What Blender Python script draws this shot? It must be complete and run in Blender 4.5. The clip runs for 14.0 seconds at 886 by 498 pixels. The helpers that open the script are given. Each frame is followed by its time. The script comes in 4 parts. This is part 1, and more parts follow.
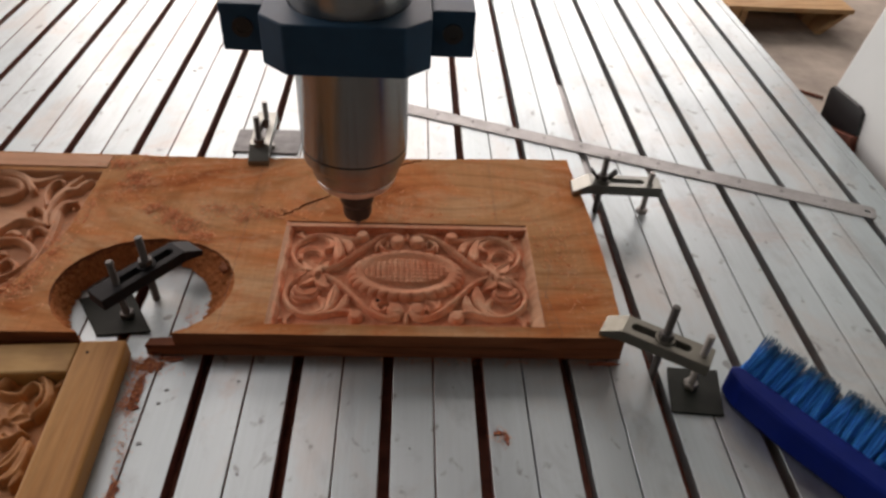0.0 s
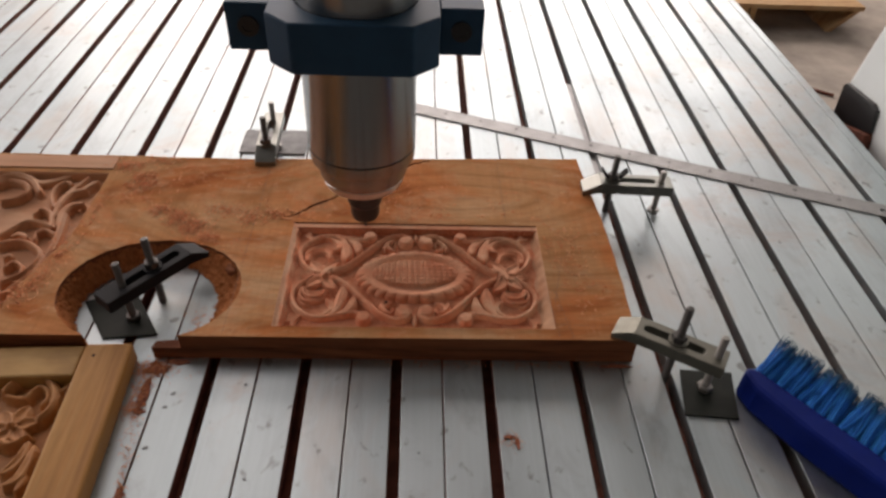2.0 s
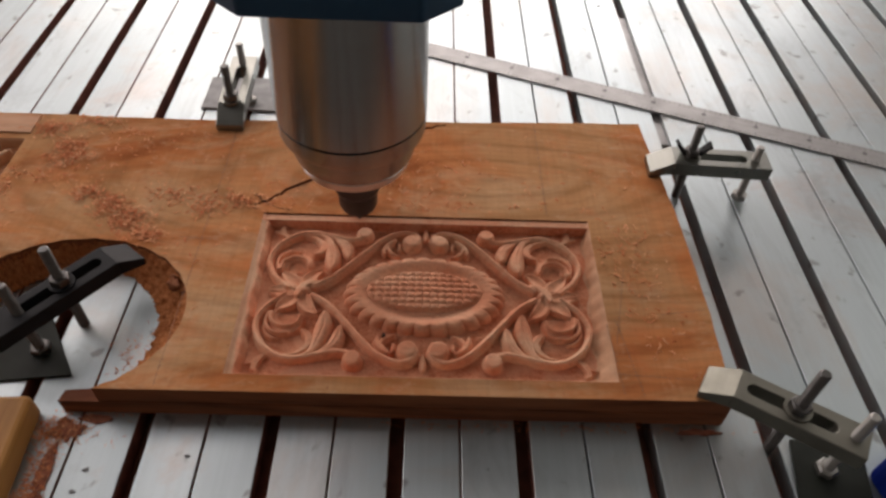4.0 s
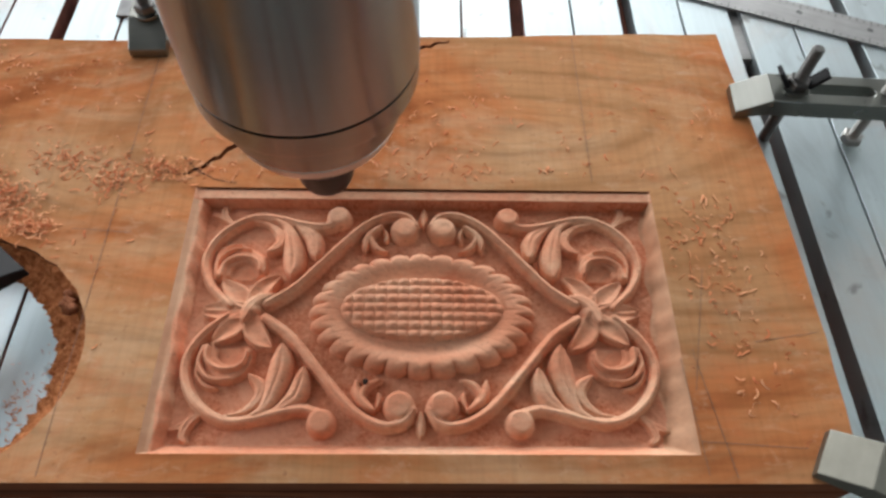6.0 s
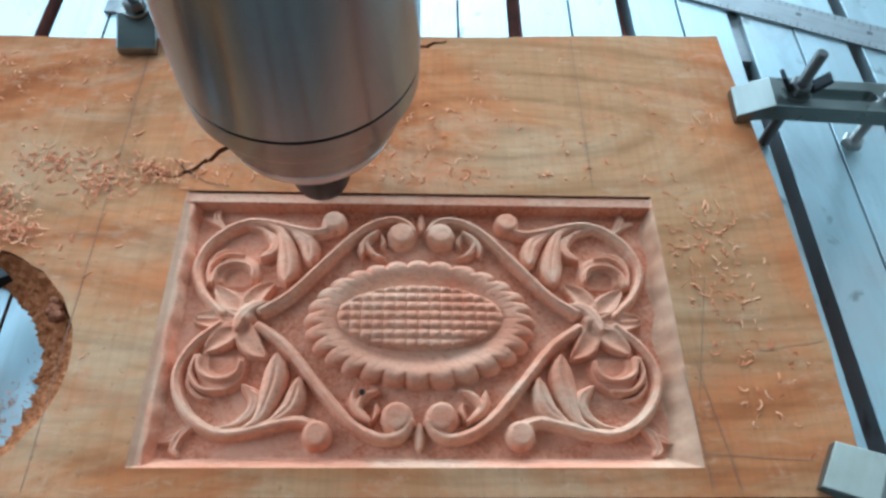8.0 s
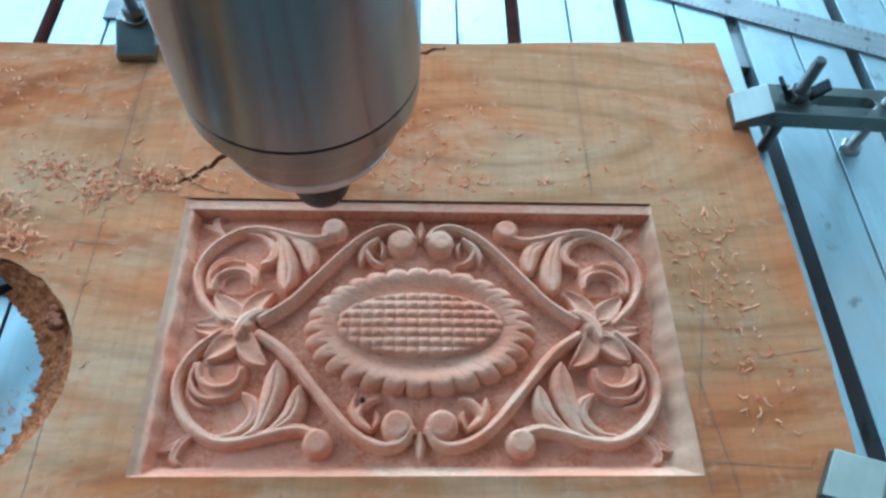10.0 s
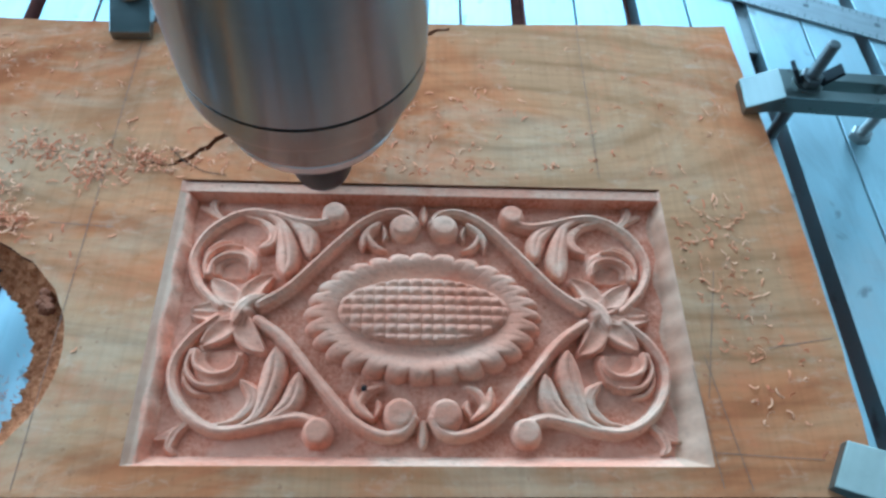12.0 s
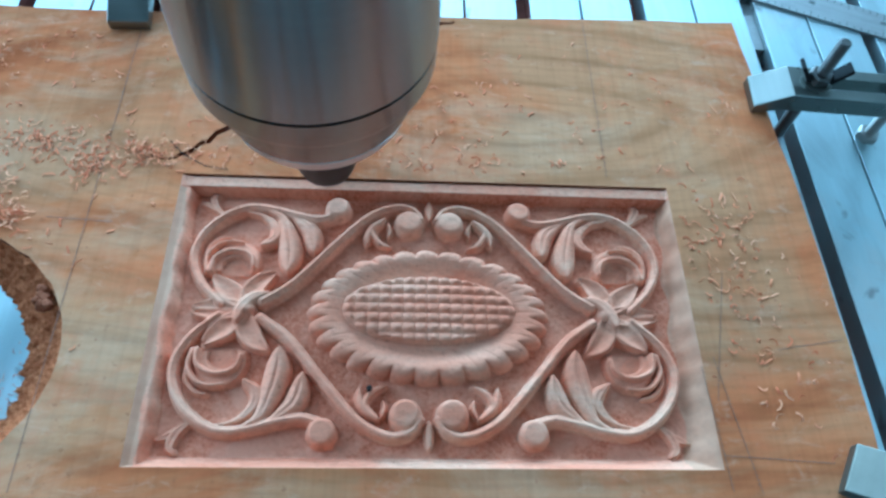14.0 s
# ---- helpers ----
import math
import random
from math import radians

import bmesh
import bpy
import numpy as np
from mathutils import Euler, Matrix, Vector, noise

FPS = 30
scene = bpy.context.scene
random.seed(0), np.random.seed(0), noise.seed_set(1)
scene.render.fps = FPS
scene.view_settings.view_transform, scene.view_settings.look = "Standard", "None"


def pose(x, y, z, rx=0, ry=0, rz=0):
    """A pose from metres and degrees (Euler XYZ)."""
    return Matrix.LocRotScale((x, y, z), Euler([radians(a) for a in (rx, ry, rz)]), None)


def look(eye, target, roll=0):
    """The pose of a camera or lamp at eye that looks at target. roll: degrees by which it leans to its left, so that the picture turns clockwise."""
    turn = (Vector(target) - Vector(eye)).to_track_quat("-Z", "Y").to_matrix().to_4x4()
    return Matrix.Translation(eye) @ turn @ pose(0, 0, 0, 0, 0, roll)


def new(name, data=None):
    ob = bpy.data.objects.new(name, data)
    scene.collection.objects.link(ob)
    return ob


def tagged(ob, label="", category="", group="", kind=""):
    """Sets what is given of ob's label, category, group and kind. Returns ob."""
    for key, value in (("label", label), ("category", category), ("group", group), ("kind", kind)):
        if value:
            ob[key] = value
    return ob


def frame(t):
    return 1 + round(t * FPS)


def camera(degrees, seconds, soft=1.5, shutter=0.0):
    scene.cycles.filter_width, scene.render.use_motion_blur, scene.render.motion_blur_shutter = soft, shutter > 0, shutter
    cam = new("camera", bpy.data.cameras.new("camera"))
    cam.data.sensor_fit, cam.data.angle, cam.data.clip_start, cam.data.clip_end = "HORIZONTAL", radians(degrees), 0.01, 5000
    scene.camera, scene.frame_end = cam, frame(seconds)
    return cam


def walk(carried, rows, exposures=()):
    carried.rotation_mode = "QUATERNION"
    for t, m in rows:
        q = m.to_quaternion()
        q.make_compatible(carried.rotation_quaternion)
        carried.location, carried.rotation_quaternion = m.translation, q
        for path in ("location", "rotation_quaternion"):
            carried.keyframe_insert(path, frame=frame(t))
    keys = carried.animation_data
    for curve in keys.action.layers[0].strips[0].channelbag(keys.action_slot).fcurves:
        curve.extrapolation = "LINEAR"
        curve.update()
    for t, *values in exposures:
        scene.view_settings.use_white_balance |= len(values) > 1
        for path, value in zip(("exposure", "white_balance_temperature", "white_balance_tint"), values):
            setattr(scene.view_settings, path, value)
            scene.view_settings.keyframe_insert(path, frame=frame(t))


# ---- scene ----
cam = camera(65.0, 14.0, soft=2.8)
PATH = [
    (0, (0.014, -0.021, 0.486), (0.12, 1.491, -0.82), 3.7),
    (0.5, (0.018, -0.022, 0.484), (0.121, 1.498, -0.812), 3.4),
    (1, (0.018, -0.022, 0.484), (0.119, 1.503, -0.806), 3.3),
    (1.5, (0.017, -0.019, 0.485), (0.116, 1.496, -0.817), 3.0),
    (2, (0.013, -0.014, 0.481), (0.098, 1.498, -0.825), 3.0),
    (2.5, (0.015, 0.012, 0.468), (0.103, 1.502, -0.864), 2.8),
    (3, (0.009, 0.057, 0.445), (0.091, 1.509, -0.928), 3.3),
    (5.5, (0.025, 0.298, 0.354), (0.039, 1.44, -1.288), 1.9),
    (6, (0.018, 0.32, 0.338), (0.059, 1.368, -1.364), 2.4),
    (6.5, (0.015, 0.326, 0.333), (0.078, 1.361, -1.376), 2.9),
    (7, (0.009, 0.329, 0.334), (0.082, 1.354, -1.382), 4.0),
    (7.5, (0.014, 0.33, 0.333), (0.089, 1.371, -1.373), 4.1),
    (8, (0.013, 0.329, 0.334), (0.088, 1.366, -1.375), 4.2),
    (10.5, (0.011, 0.332, 0.336), (0.099, 1.371, -1.371), 4.7),
    (11, (0.01, 0.331, 0.333), (0.11, 1.362, -1.378), 5.3),
    (11.5, (0.011, 0.328, 0.329), (0.094, 1.367, -1.378), 4.4),
    (12, (0.007, 0.334, 0.326), (0.108, 1.351, -1.393), 5.9),
    (12.5, (0.005, 0.336, 0.321), (0.114, 1.351, -1.399), 6.4),
    (13, (0.004, 0.339, 0.321), (0.117, 1.345, -1.404), 6.7),
    (13.5, (0.003, 0.339, 0.321), (0.122, 1.345, -1.403), 7.1),
    (14, (0.0, 0.339, 0.322), (0.127, 1.338, -1.406), 7.7),
]
TONES = [(0.0, 0.07, 7900, 23), (3.0, 0.07, 7900, 23), (5.5, 0.65, 7100, 15), (6.0, 0.84, 6750, 10), (7.5, 1.14, 5000, -8), (8.0, 1.14, 4780, -10), (10.5, 1.13, 4180, -16.5), (14.0, 1.13, 3960, -18.5)]
walk(cam, [(t, look(eye, target, roll)) for t, eye, target, roll in PATH], TONES)


# ---- world and light ----
world = bpy.data.worlds.new("daylight")
scene.world = world
world.use_nodes = True
wn = world.node_tree
sky = wn.nodes.new("ShaderNodeTexSky")
sky.sky_type, sky.sun_disc = "NISHITA", False
sky.sun_elevation, sky.sun_rotation = radians(38), radians(-25)
wn.nodes["Background"].inputs[1].default_value = 0.1
wn.links.new(sky.outputs[0], wn.nodes["Background"].inputs[0])


def area(name, m, w, h, watts, color):
    data = bpy.data.lights.new(name, "AREA")
    data.shape, data.size, data.size_y, data.energy, data.color = "RECTANGLE", w, h, watts, color
    ob = new(name, data)
    ob.matrix_basis = m
    return ob


FLOOR = -0.75
area("window_light_far", look((0.1, 6.85, 2.3), (0.1, 0.5, 1.2)), 7.4, 3.8, 350, (0.93, 0.97, 1.0))
area("window_light_side", look((-4.45, 2.4, 2.4), (0.0, 1.2, 0.6)), 4.4, 3.4, 100, (0.93, 0.97, 1.0))
# Unseen ceiling fill, added to brighten the near left of the bed.
area("ceiling_fill_light", look((-2.0, 3.0, 4.58), (-2.0, 3.0, 0.0)), 2.6, 2.6, 32, (0.93, 0.97, 1.0))

# ---- materials ----


class Nodes:
    def __init__(self, name):
        self.mat = bpy.data.materials.new(name)
        self.mat.use_nodes = True
        self.tree = self.mat.node_tree
        self.out = self.tree.nodes["Principled BSDF"]

    def add(self, kind, **values):
        n = self.tree.nodes.new(kind)
        for key, value in values.items():
            n.inputs[key].default_value = value
        return n

    def link(self, a, b):
        self.tree.links.new(a, b)

    def coords(self, scale, where="Object"):
        tc = self.add("ShaderNodeTexCoord")
        mp = self.add("ShaderNodeMapping", Scale=scale)
        self.link(tc.outputs[where], mp.inputs["Vector"])
        return mp.outputs[0]

    def noise(self, vec, scale, detail=4.0, rough=0.55, warp=0.0):
        n = self.add("ShaderNodeTexNoise", Scale=scale, Detail=detail, Roughness=rough, Distortion=warp)
        self.link(vec, n.inputs["Vector"])
        return n.outputs["Fac"]

    def ramp(self, fac, stops):
        r = self.add("ShaderNodeValToRGB")
        e = r.color_ramp.elements
        while len(e) < len(stops):
            e.new(0.5)
        for el, (p, c) in zip(e, stops):
            el.position = p
            el.color = (*c, 1) if len(c) == 3 else c
        self.link(fac, r.inputs[0])
        return r.outputs[0]

    def mix(self, a, b, fac, blend="MIX"):
        n = self.tree.nodes.new("ShaderNodeMix")
        n.data_type, n.blend_type = "RGBA", blend
        for i, v in ((0, fac), (6, a), (7, b)):
            if isinstance(v, (int, float)):
                n.inputs[i].default_value = v
            elif isinstance(v, tuple):
                n.inputs[i].default_value = (*v, 1)
            else:
                self.link(v, n.inputs[i])
        return n.outputs[2]

    def bump(self, fac, strength, dist):
        b = self.add("ShaderNodeBump", Strength=strength, Distance=dist)
        self.link(fac, b.inputs["Height"])
        self.link(b.outputs[0], self.out.inputs["Normal"])

    def done(self, color=None, rough=0.5, metal=0.0, spec=0.5):
        i = self.out.inputs
        if color is not None:
            if isinstance(color, tuple):
                i["Base Color"].default_value = (*color, 1)
            else:
                self.link(color, i["Base Color"])
        if isinstance(rough, (int, float)):
            i["Roughness"].default_value = rough
        else:
            self.link(rough, i["Roughness"])
        i["Metallic"].default_value = metal
        i["Specular IOR Level"].default_value = spec
        return self.mat


def grey(v):
    return (v, v, v)


def wood(name, dark, mid, light, dusty, dust_amount=0.35, grain=(5, 60, 60), rough=0.6, spec=0.25):
    n = Nodes(name)
    v = n.coords((grain[0], grain[1] * 0.45, grain[2] * 0.45))
    fine = n.noise(n.coords((grain[0] * 5, grain[1] * 9, grain[2] * 9)), 1.0, 4.0, 0.6, 0.3)
    broad = n.noise(v, 0.6, 5.0, 0.6, 2.2)
    bands = n.add("ShaderNodeTexWave", Scale=0.9, Distortion=9.0, Detail=3.0)
    bands.inputs["Detail Scale"].default_value = 0.7
    bands.bands_direction = "Y" if grain[1] > grain[0] else "X"
    n.link(v, bands.inputs["Vector"])
    color = n.ramp(broad, [(0.33, dark), (0.5, mid), (0.68, light)])
    color = n.mix(color, n.ramp(bands.outputs["Fac"], [(0.05, grey(0.78)), (0.35, grey(1.0)), (1.0, grey(1.06))]), 0.3, "MULTIPLY")
    color = n.mix(color, n.ramp(fine, [(0.35, grey(0.84)), (0.62, grey(1.05))]), 0.5, "MULTIPLY")
    patch = n.noise(n.coords((9, 14, 9)), 1.0, 6.0, 0.65, 0.4)
    color = n.mix(color, dusty, n.ramp(patch, [(0.42, grey(0.0)), (0.72, grey(dust_amount))]))
    n.bump(fine, 0.25, 0.0005)
    return n.done(color, rough, 0.0, spec)


def carved_wood():
    """Freshly routed wood: pinkish, with pale sapwood streaks, tool fuzz and red dust left lying."""
    n = Nodes("carved_wood")
    broad = n.noise(n.coords((9, 22, 22)), 1.0, 5.0, 0.6, 1.5)
    color = n.ramp(broad, [(0.32, (0.62, 0.225, 0.125)), (0.5, (0.71, 0.305, 0.180)), (0.68, (0.76, 0.385, 0.245))])
    sap = n.noise(n.coords((7, 15, 10)), 1.3, 6.0, 0.65, 1.0)
    color = n.mix(color, (0.75, 0.475, 0.315), n.ramp(sap, [(0.47, grey(0.0)), (0.66, grey(0.85))]))
    dust = n.noise(n.coords((34, 38, 30)), 1.0, 6.0, 0.7, 0.6)
    color = n.mix(color, (0.62, 0.185, 0.088), n.ramp(dust, [(0.55, grey(0.0)), (0.72, grey(0.5))]))
    fuzz = n.noise(n.coords((260, 420, 300)), 1.0, 4.0, 0.65, 0.4)
    color = n.mix(color, n.ramp(fuzz, [(0.34, grey(0.80)), (0.5, grey(1.0)), (0.68, grey(1.09))]), 0.6, "MULTIPLY")
    speck = n.noise(n.coords((420, 420, 420)), 1.0, 2.0, 0.5)
    color = n.mix(color, (0.33, 0.10, 0.05), n.ramp(speck, [(0.66, grey(0.0)), (0.76, grey(0.6))]))
    n.bump(fuzz, 0.35, 0.0006)
    return n.done(color, 0.85, 0.0, 0.1)


def dust_and_shade():
    """Fine red router dust lying on the sunk ground of the carving; also paints the recess's shade."""
    n = Nodes("dust_and_shade")
    grain = n.noise(n.coords((500, 500, 300)), 1.0, 4.0, 0.7, 0.3)
    color = n.ramp(grain, [(0.32, (0.43, 0.135, 0.066)), (0.5, (0.59, 0.220, 0.124)), (0.68, (0.68, 0.31, 0.19))])
    drift = n.noise(n.coords((26, 32, 20)), 1.0, 5.0, 0.65, 0.8)
    color = n.mix(color, (0.69, 0.345, 0.22), n.ramp(drift, [(0.42, grey(0.0)), (0.60, grey(0.85))]))
    n.bump(grain, 0.4, 0.0006)
    return n.done(color, 0.95, 0.0, 0.02)


def sawn_wood():
    """Torn, fibrous saw cut, golden brown with dark pits and dust."""
    n = Nodes("sawn_wood")
    fibre = n.noise(n.coords((420, 420, 150)), 1.0, 5.0, 0.7, 0.6)
    color = n.ramp(fibre, [(0.30, (0.26, 0.075, 0.03)), (0.45, (0.48, 0.165, 0.065)), (0.6, (0.60, 0.235, 0.095)), (0.75, (0.68, 0.33, 0.15))])
    pit = n.noise(n.coords((150, 150, 110)), 1.0, 5.0, 0.65, 0.5)
    color = n.mix(color, (0.10, 0.03, 0.015), n.ramp(pit, [(0.60, grey(0.0)), (0.78, grey(0.5))]))
    n.bump(n.mix(fibre, pit, 0.4), 0.9, 0.0016)
    return n.done(color, 0.9, 0.0, 0.05)


def plank_wood():
    """Flat-sawn hardwood: arched growth rings round a knot, saw marks across the grain, tan sapwood and red dust rubbed in."""
    n = Nodes("board_wood")
    broad = n.noise(n.coords((6, 15, 15)), 0.6, 5.0, 0.6, 2.2)
    color = n.ramp(broad, [(0.33, (0.35, 0.112, 0.041)), (0.5, (0.49, 0.178, 0.068)), (0.68, (0.56, 0.238, 0.102))])
    field = n.noise(n.coords((4.5, 9, 6)), 1.0, 5.0, 0.6, 1.4)
    color = n.mix(color, (0.46, 0.245, 0.118), n.ramp(field, [(0.42, grey(0.0)), (0.56, grey(0.8))]))
    fog = n.noise(n.coords((7, 11, 8)), 1.3, 6.0, 0.7, 0.8)
    color = n.mix(color, (0.54, 0.335, 0.195), n.ramp(fog, [(0.48, grey(0.0)), (0.66, grey(0.7))]))
    tc = n.add("ShaderNodeTexCoord")
    place = n.add("ShaderNodeMapping", Scale=(4.2, 13.0, 3.0), Location=(0.063 - 0.35, -7.98 + 0.25, 0.0))
    n.link(tc.outputs["Object"], place.inputs["Vector"])
    rings = n.add("ShaderNodeTexWave", Scale=1.0, Distortion=5.5, Detail=4.0)
    rings.wave_type, rings.rings_direction = "RINGS", "Z"
    rings.inputs["Detail Scale"].default_value = 1.1
    n.link(place.outputs[0], rings.inputs["Vector"])
    color = n.mix(color, n.ramp(rings.outputs["Fac"], [(0.0, (0.66, 0.62, 0.58)), (0.10, (0.86, 0.84, 0.82)), (0.42, grey(1.0)), (1.0, grey(1.06))]), 0.5, "MULTIPLY")
    thin = n.add("ShaderNodeTexWave", Scale=3.7, Distortion=8.0, Detail=3.0)
    thin.wave_type, thin.rings_direction = "RINGS", "Z"
    thin.inputs["Detail Scale"].default_value = 0.8
    n.link(place.outputs[0], thin.inputs["Vector"])
    color = n.mix(color, n.ramp(thin.outputs["Fac"], [(0.0, grey(0.84)), (0.3, grey(1.0)), (1.0, grey(1.04))]), 0.45, "MULTIPLY")
    saw = n.noise(n.coords((300, 9, 20)), 1.0, 3.0, 0.6, 0.2)
    color = n.mix(color, n.ramp(saw, [(0.34, grey(0.88)), (0.5, grey(1.0)), (0.68, grey(1.08))]), 0.55, "MULTIPLY")
    fine = n.noise(n.coords((30, 290, 290)), 1.0, 4.0, 0.6, 0.3)
    color = n.mix(color, n.ramp(fine, [(0.35, grey(0.84)), (0.62, grey(1.05))]), 0.45, "MULTIPLY")
    blot = n.noise(n.coords((22, 30, 20)), 1.0, 6.0, 0.72, 0.5)
    color = n.mix(color, (0.58, 0.165, 0.065), n.ramp(blot, [(0.51, grey(0.0)), (0.70, grey(0.4))]))
    scuff = n.noise(n.coords((60, 120, 60)), 1.0, 5.0, 0.7, 0.6)
    color = n.mix(color, (0.64, 0.42, 0.28), n.ramp(scuff, [(0.57, grey(0.0)), (0.73, grey(0.4))]))
    speck = n.noise(n.coords((330, 330, 330)), 1.0, 2.0, 0.5)
    color = n.mix(color, (0.25, 0.10, 0.05), n.ramp(speck, [(0.66, grey(0.0)), (0.76, grey(0.5))]))
    n.bump(n.mix(fine, saw, 0.5), 0.3, 0.0005)
    return n.done(color, 0.95, 0.0, 0.02)


BOARD = plank_wood()
CARVED = carved_wood()
GROUND = dust_and_shade()
# Sawn sides and splinters; part of the front face's shade is in this colour.
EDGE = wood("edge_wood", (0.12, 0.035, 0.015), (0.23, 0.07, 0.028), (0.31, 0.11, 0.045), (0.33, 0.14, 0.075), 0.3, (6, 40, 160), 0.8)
SAWN = sawn_wood()
PALE = wood("pale_wood", (0.52, 0.25, 0.14), (0.61, 0.34, 0.205), (0.67, 0.42, 0.27), (0.60, 0.29, 0.17), 0.5, (6, 30, 30), 0.7)
OLD = wood("old_carved_wood", (0.36, 0.15, 0.07), (0.50, 0.245, 0.13), (0.60, 0.36, 0.22), (0.58, 0.22, 0.10), 0.6, (6, 30, 30), 0.6)
YELLOW = wood("yellow_wood", (0.29, 0.125, 0.034), (0.40, 0.185, 0.052), (0.47, 0.245, 0.080), (0.38, 0.17, 0.06), 0.35, (40, 5, 40), 0.5)
YELLOW_RAIL = wood("yellow_rail_wood", (0.32, 0.17, 0.058), (0.42, 0.24, 0.082), (0.49, 0.30, 0.115), (0.40, 0.23, 0.095), 0.35, (5, 50, 50), 0.5)
HONEY = wood("honey_carved_wood", (0.33, 0.125, 0.042), (0.47, 0.205, 0.075), (0.56, 0.29, 0.125), (0.50, 0.23, 0.09), 0.3, (8, 25, 25), 0.5)
PALLET = wood("pallet_wood", (0.40, 0.22, 0.10), (0.55, 0.33, 0.16), (0.62, 0.42, 0.22), (0.45, 0.32, 0.2), 0.4, (4, 30, 30), 0.7)


def chip_material():
    n = Nodes("shaving_wood")
    g = n.add("ShaderNodeNewGeometry")
    color = n.ramp(g.outputs["Random Per Island"], [(0.0, (0.55, 0.15, 0.06)), (0.5, (0.67, 0.245, 0.105)), (1.0, (0.75, 0.38, 0.20))])
    return n.done(color, 0.8, 0.0, 0.2)


def aluminium():
    n = Nodes("bed_aluminium")
    oi = n.add("ShaderNodeObjectInfo")
    tone = n.ramp(oi.outputs["Random"], [(0.0, (0.43, 0.495, 0.51)), (1.0, (0.50, 0.565, 0.58))])
    brushed = n.noise(n.coords((260, 7, 10)), 1.0, 3.0)
    color = n.mix(tone, n.ramp(brushed, [(0.3, grey(0.93)), (0.7, grey(1.03))]), 0.7, "MULTIPLY")
    stain = n.noise(n.coords((7, 6, 5)), 1.0, 6.0, 0.65, 0.8)
    color = n.mix(color, (0.50, 0.36, 0.28), n.ramp(stain, [(0.50, grey(0.0)), (0.72, grey(0.5))]))
    rust = n.noise(n.coords((3.1, 5.2, 5)), 1.0, 7.0, 0.72, 1.0)
    color = n.mix(color, (0.45, 0.24, 0.16), n.ramp(rust, [(0.58, grey(0.0)), (0.76, grey(0.5))]))
    spot = n.noise(n.coords((60, 45, 50)), 1.0, 3.0, 0.5, 0.3)
    color = n.mix(color, (0.18, 0.17, 0.16), n.ramp(spot, [(0.645, grey(0.0)), (0.72, grey(0.65))]))
    smudge = n.noise(n.coords((22, 9, 20)), 1.0, 5.0, 0.7, 1.2)
    color = n.mix(color, (0.30, 0.31, 0.32), n.ramp(smudge, [(0.52, grey(0.0)), (0.70, grey(0.4))]))
    rough = n.ramp(n.noise(n.coords((14, 6, 10)), 1.0, 5.0), [(0.3, grey(0.41)), (0.7, grey(0.53))])
    n.bump(brushed, 0.12, 0.0004)
    return n.done(color, rough, 0.95, 0.5)


def steel(name, color, rough, metal=1.0, streak=(8, 8, 400), amount=0.25):
    n = Nodes(name)
    s = n.noise(n.coords(streak), 1.0, 2.0)
    c = n.mix(color, n.ramp(s, [(0.3, grey(0.75)), (0.7, grey(1.1))]), amount, "MULTIPLY")
    blot = n.noise(n.coords((70, 70, 70)), 1.0, 4.0)
    r = n.ramp(blot, [(0.35, grey(rough * 0.85)), (0.7, grey(min(1, rough * 1.3)))])
    return n.done(c, r, metal)


def painted(name, color, rough=0.45, var=0.12, scale=40, gloss=0.5):
    n = Nodes(name)
    s = n.noise(n.coords((scale, scale, scale)), 1.0, 5.0)
    c = n.mix(color, n.ramp(s, [(0.3, grey(1 - var * 2)), (0.7, grey(1 + var * 0.5))]), 0.8, "MULTIPLY")
    n.bump(s, 0.08, 0.0005)
    return n.done(c, rough, 0.0, gloss)


def turned_steel(name, color, rough):
    """Steel with fine turning marks round the axis, which draw its highlights out along it."""
    n = Nodes(name)
    s = n.noise(n.coords((3, 3, 900)), 1.0, 2.0)
    c = n.mix(color, n.ramp(s, [(0.3, grey(0.85)), (0.7, grey(1.05))]), 0.5, "MULTIPLY")
    film = n.noise(n.coords((70, 70, 9)), 1.0, 4.0, 0.6, 0.4)
    c = n.mix(c, n.ramp(film, [(0.35, (0.82, 0.80, 0.76)), (0.6, grey(1.0))]), 0.15, "MULTIPLY")
    t = n.add("ShaderNodeTangent")
    t.direction_type, t.axis = "RADIAL", "Z"
    n.link(t.outputs[0], n.out.inputs["Tangent"])
    n.out.inputs["Anisotropic"].default_value = 0.9
    n.out.inputs["Anisotropic Rotation"].default_value = 0.25
    return n.done(c, rough, 1.0)


KNOT = wood("knot_wood", (0.40, 0.11, 0.05), (0.50, 0.17, 0.085), (0.58, 0.25, 0.14), (0.56, 0.20, 0.10), 0.5, (60, 180, 60), 0.8, 0.1)
CHIPS = chip_material()
BED = aluminium()
SLOT = painted("slot_brown", (0.21, 0.065, 0.04), 0.9, 0.3, 60)
STEEL = steel("clamp_steel", (0.24, 0.245, 0.225), 0.32, 0.95)
BLACKED = painted("blackened_steel", (0.013, 0.013, 0.015), 0.62, 0.25, 80, 0.18)
BOLT = steel("bolt_steel", (0.13, 0.125, 0.12), 0.4, 0.9, (8, 8, 1400), 0.6)
DULL = steel("dull_clamp_steel", (0.20, 0.195, 0.165), 0.5, 0.9)
ZINC = steel("zinc_steel", (0.34, 0.33, 0.31), 0.42, 0.9)
RULER = steel("ruler_steel", (0.33, 0.325, 0.32), 0.5, 0.85, (30, 300, 30), 0.4)
SPINDLE = turned_steel("turned_steel", (0.33, 0.335, 0.33), 0.25)
COLLAR = turned_steel("collar_steel", (0.31, 0.295, 0.27), 0.27)
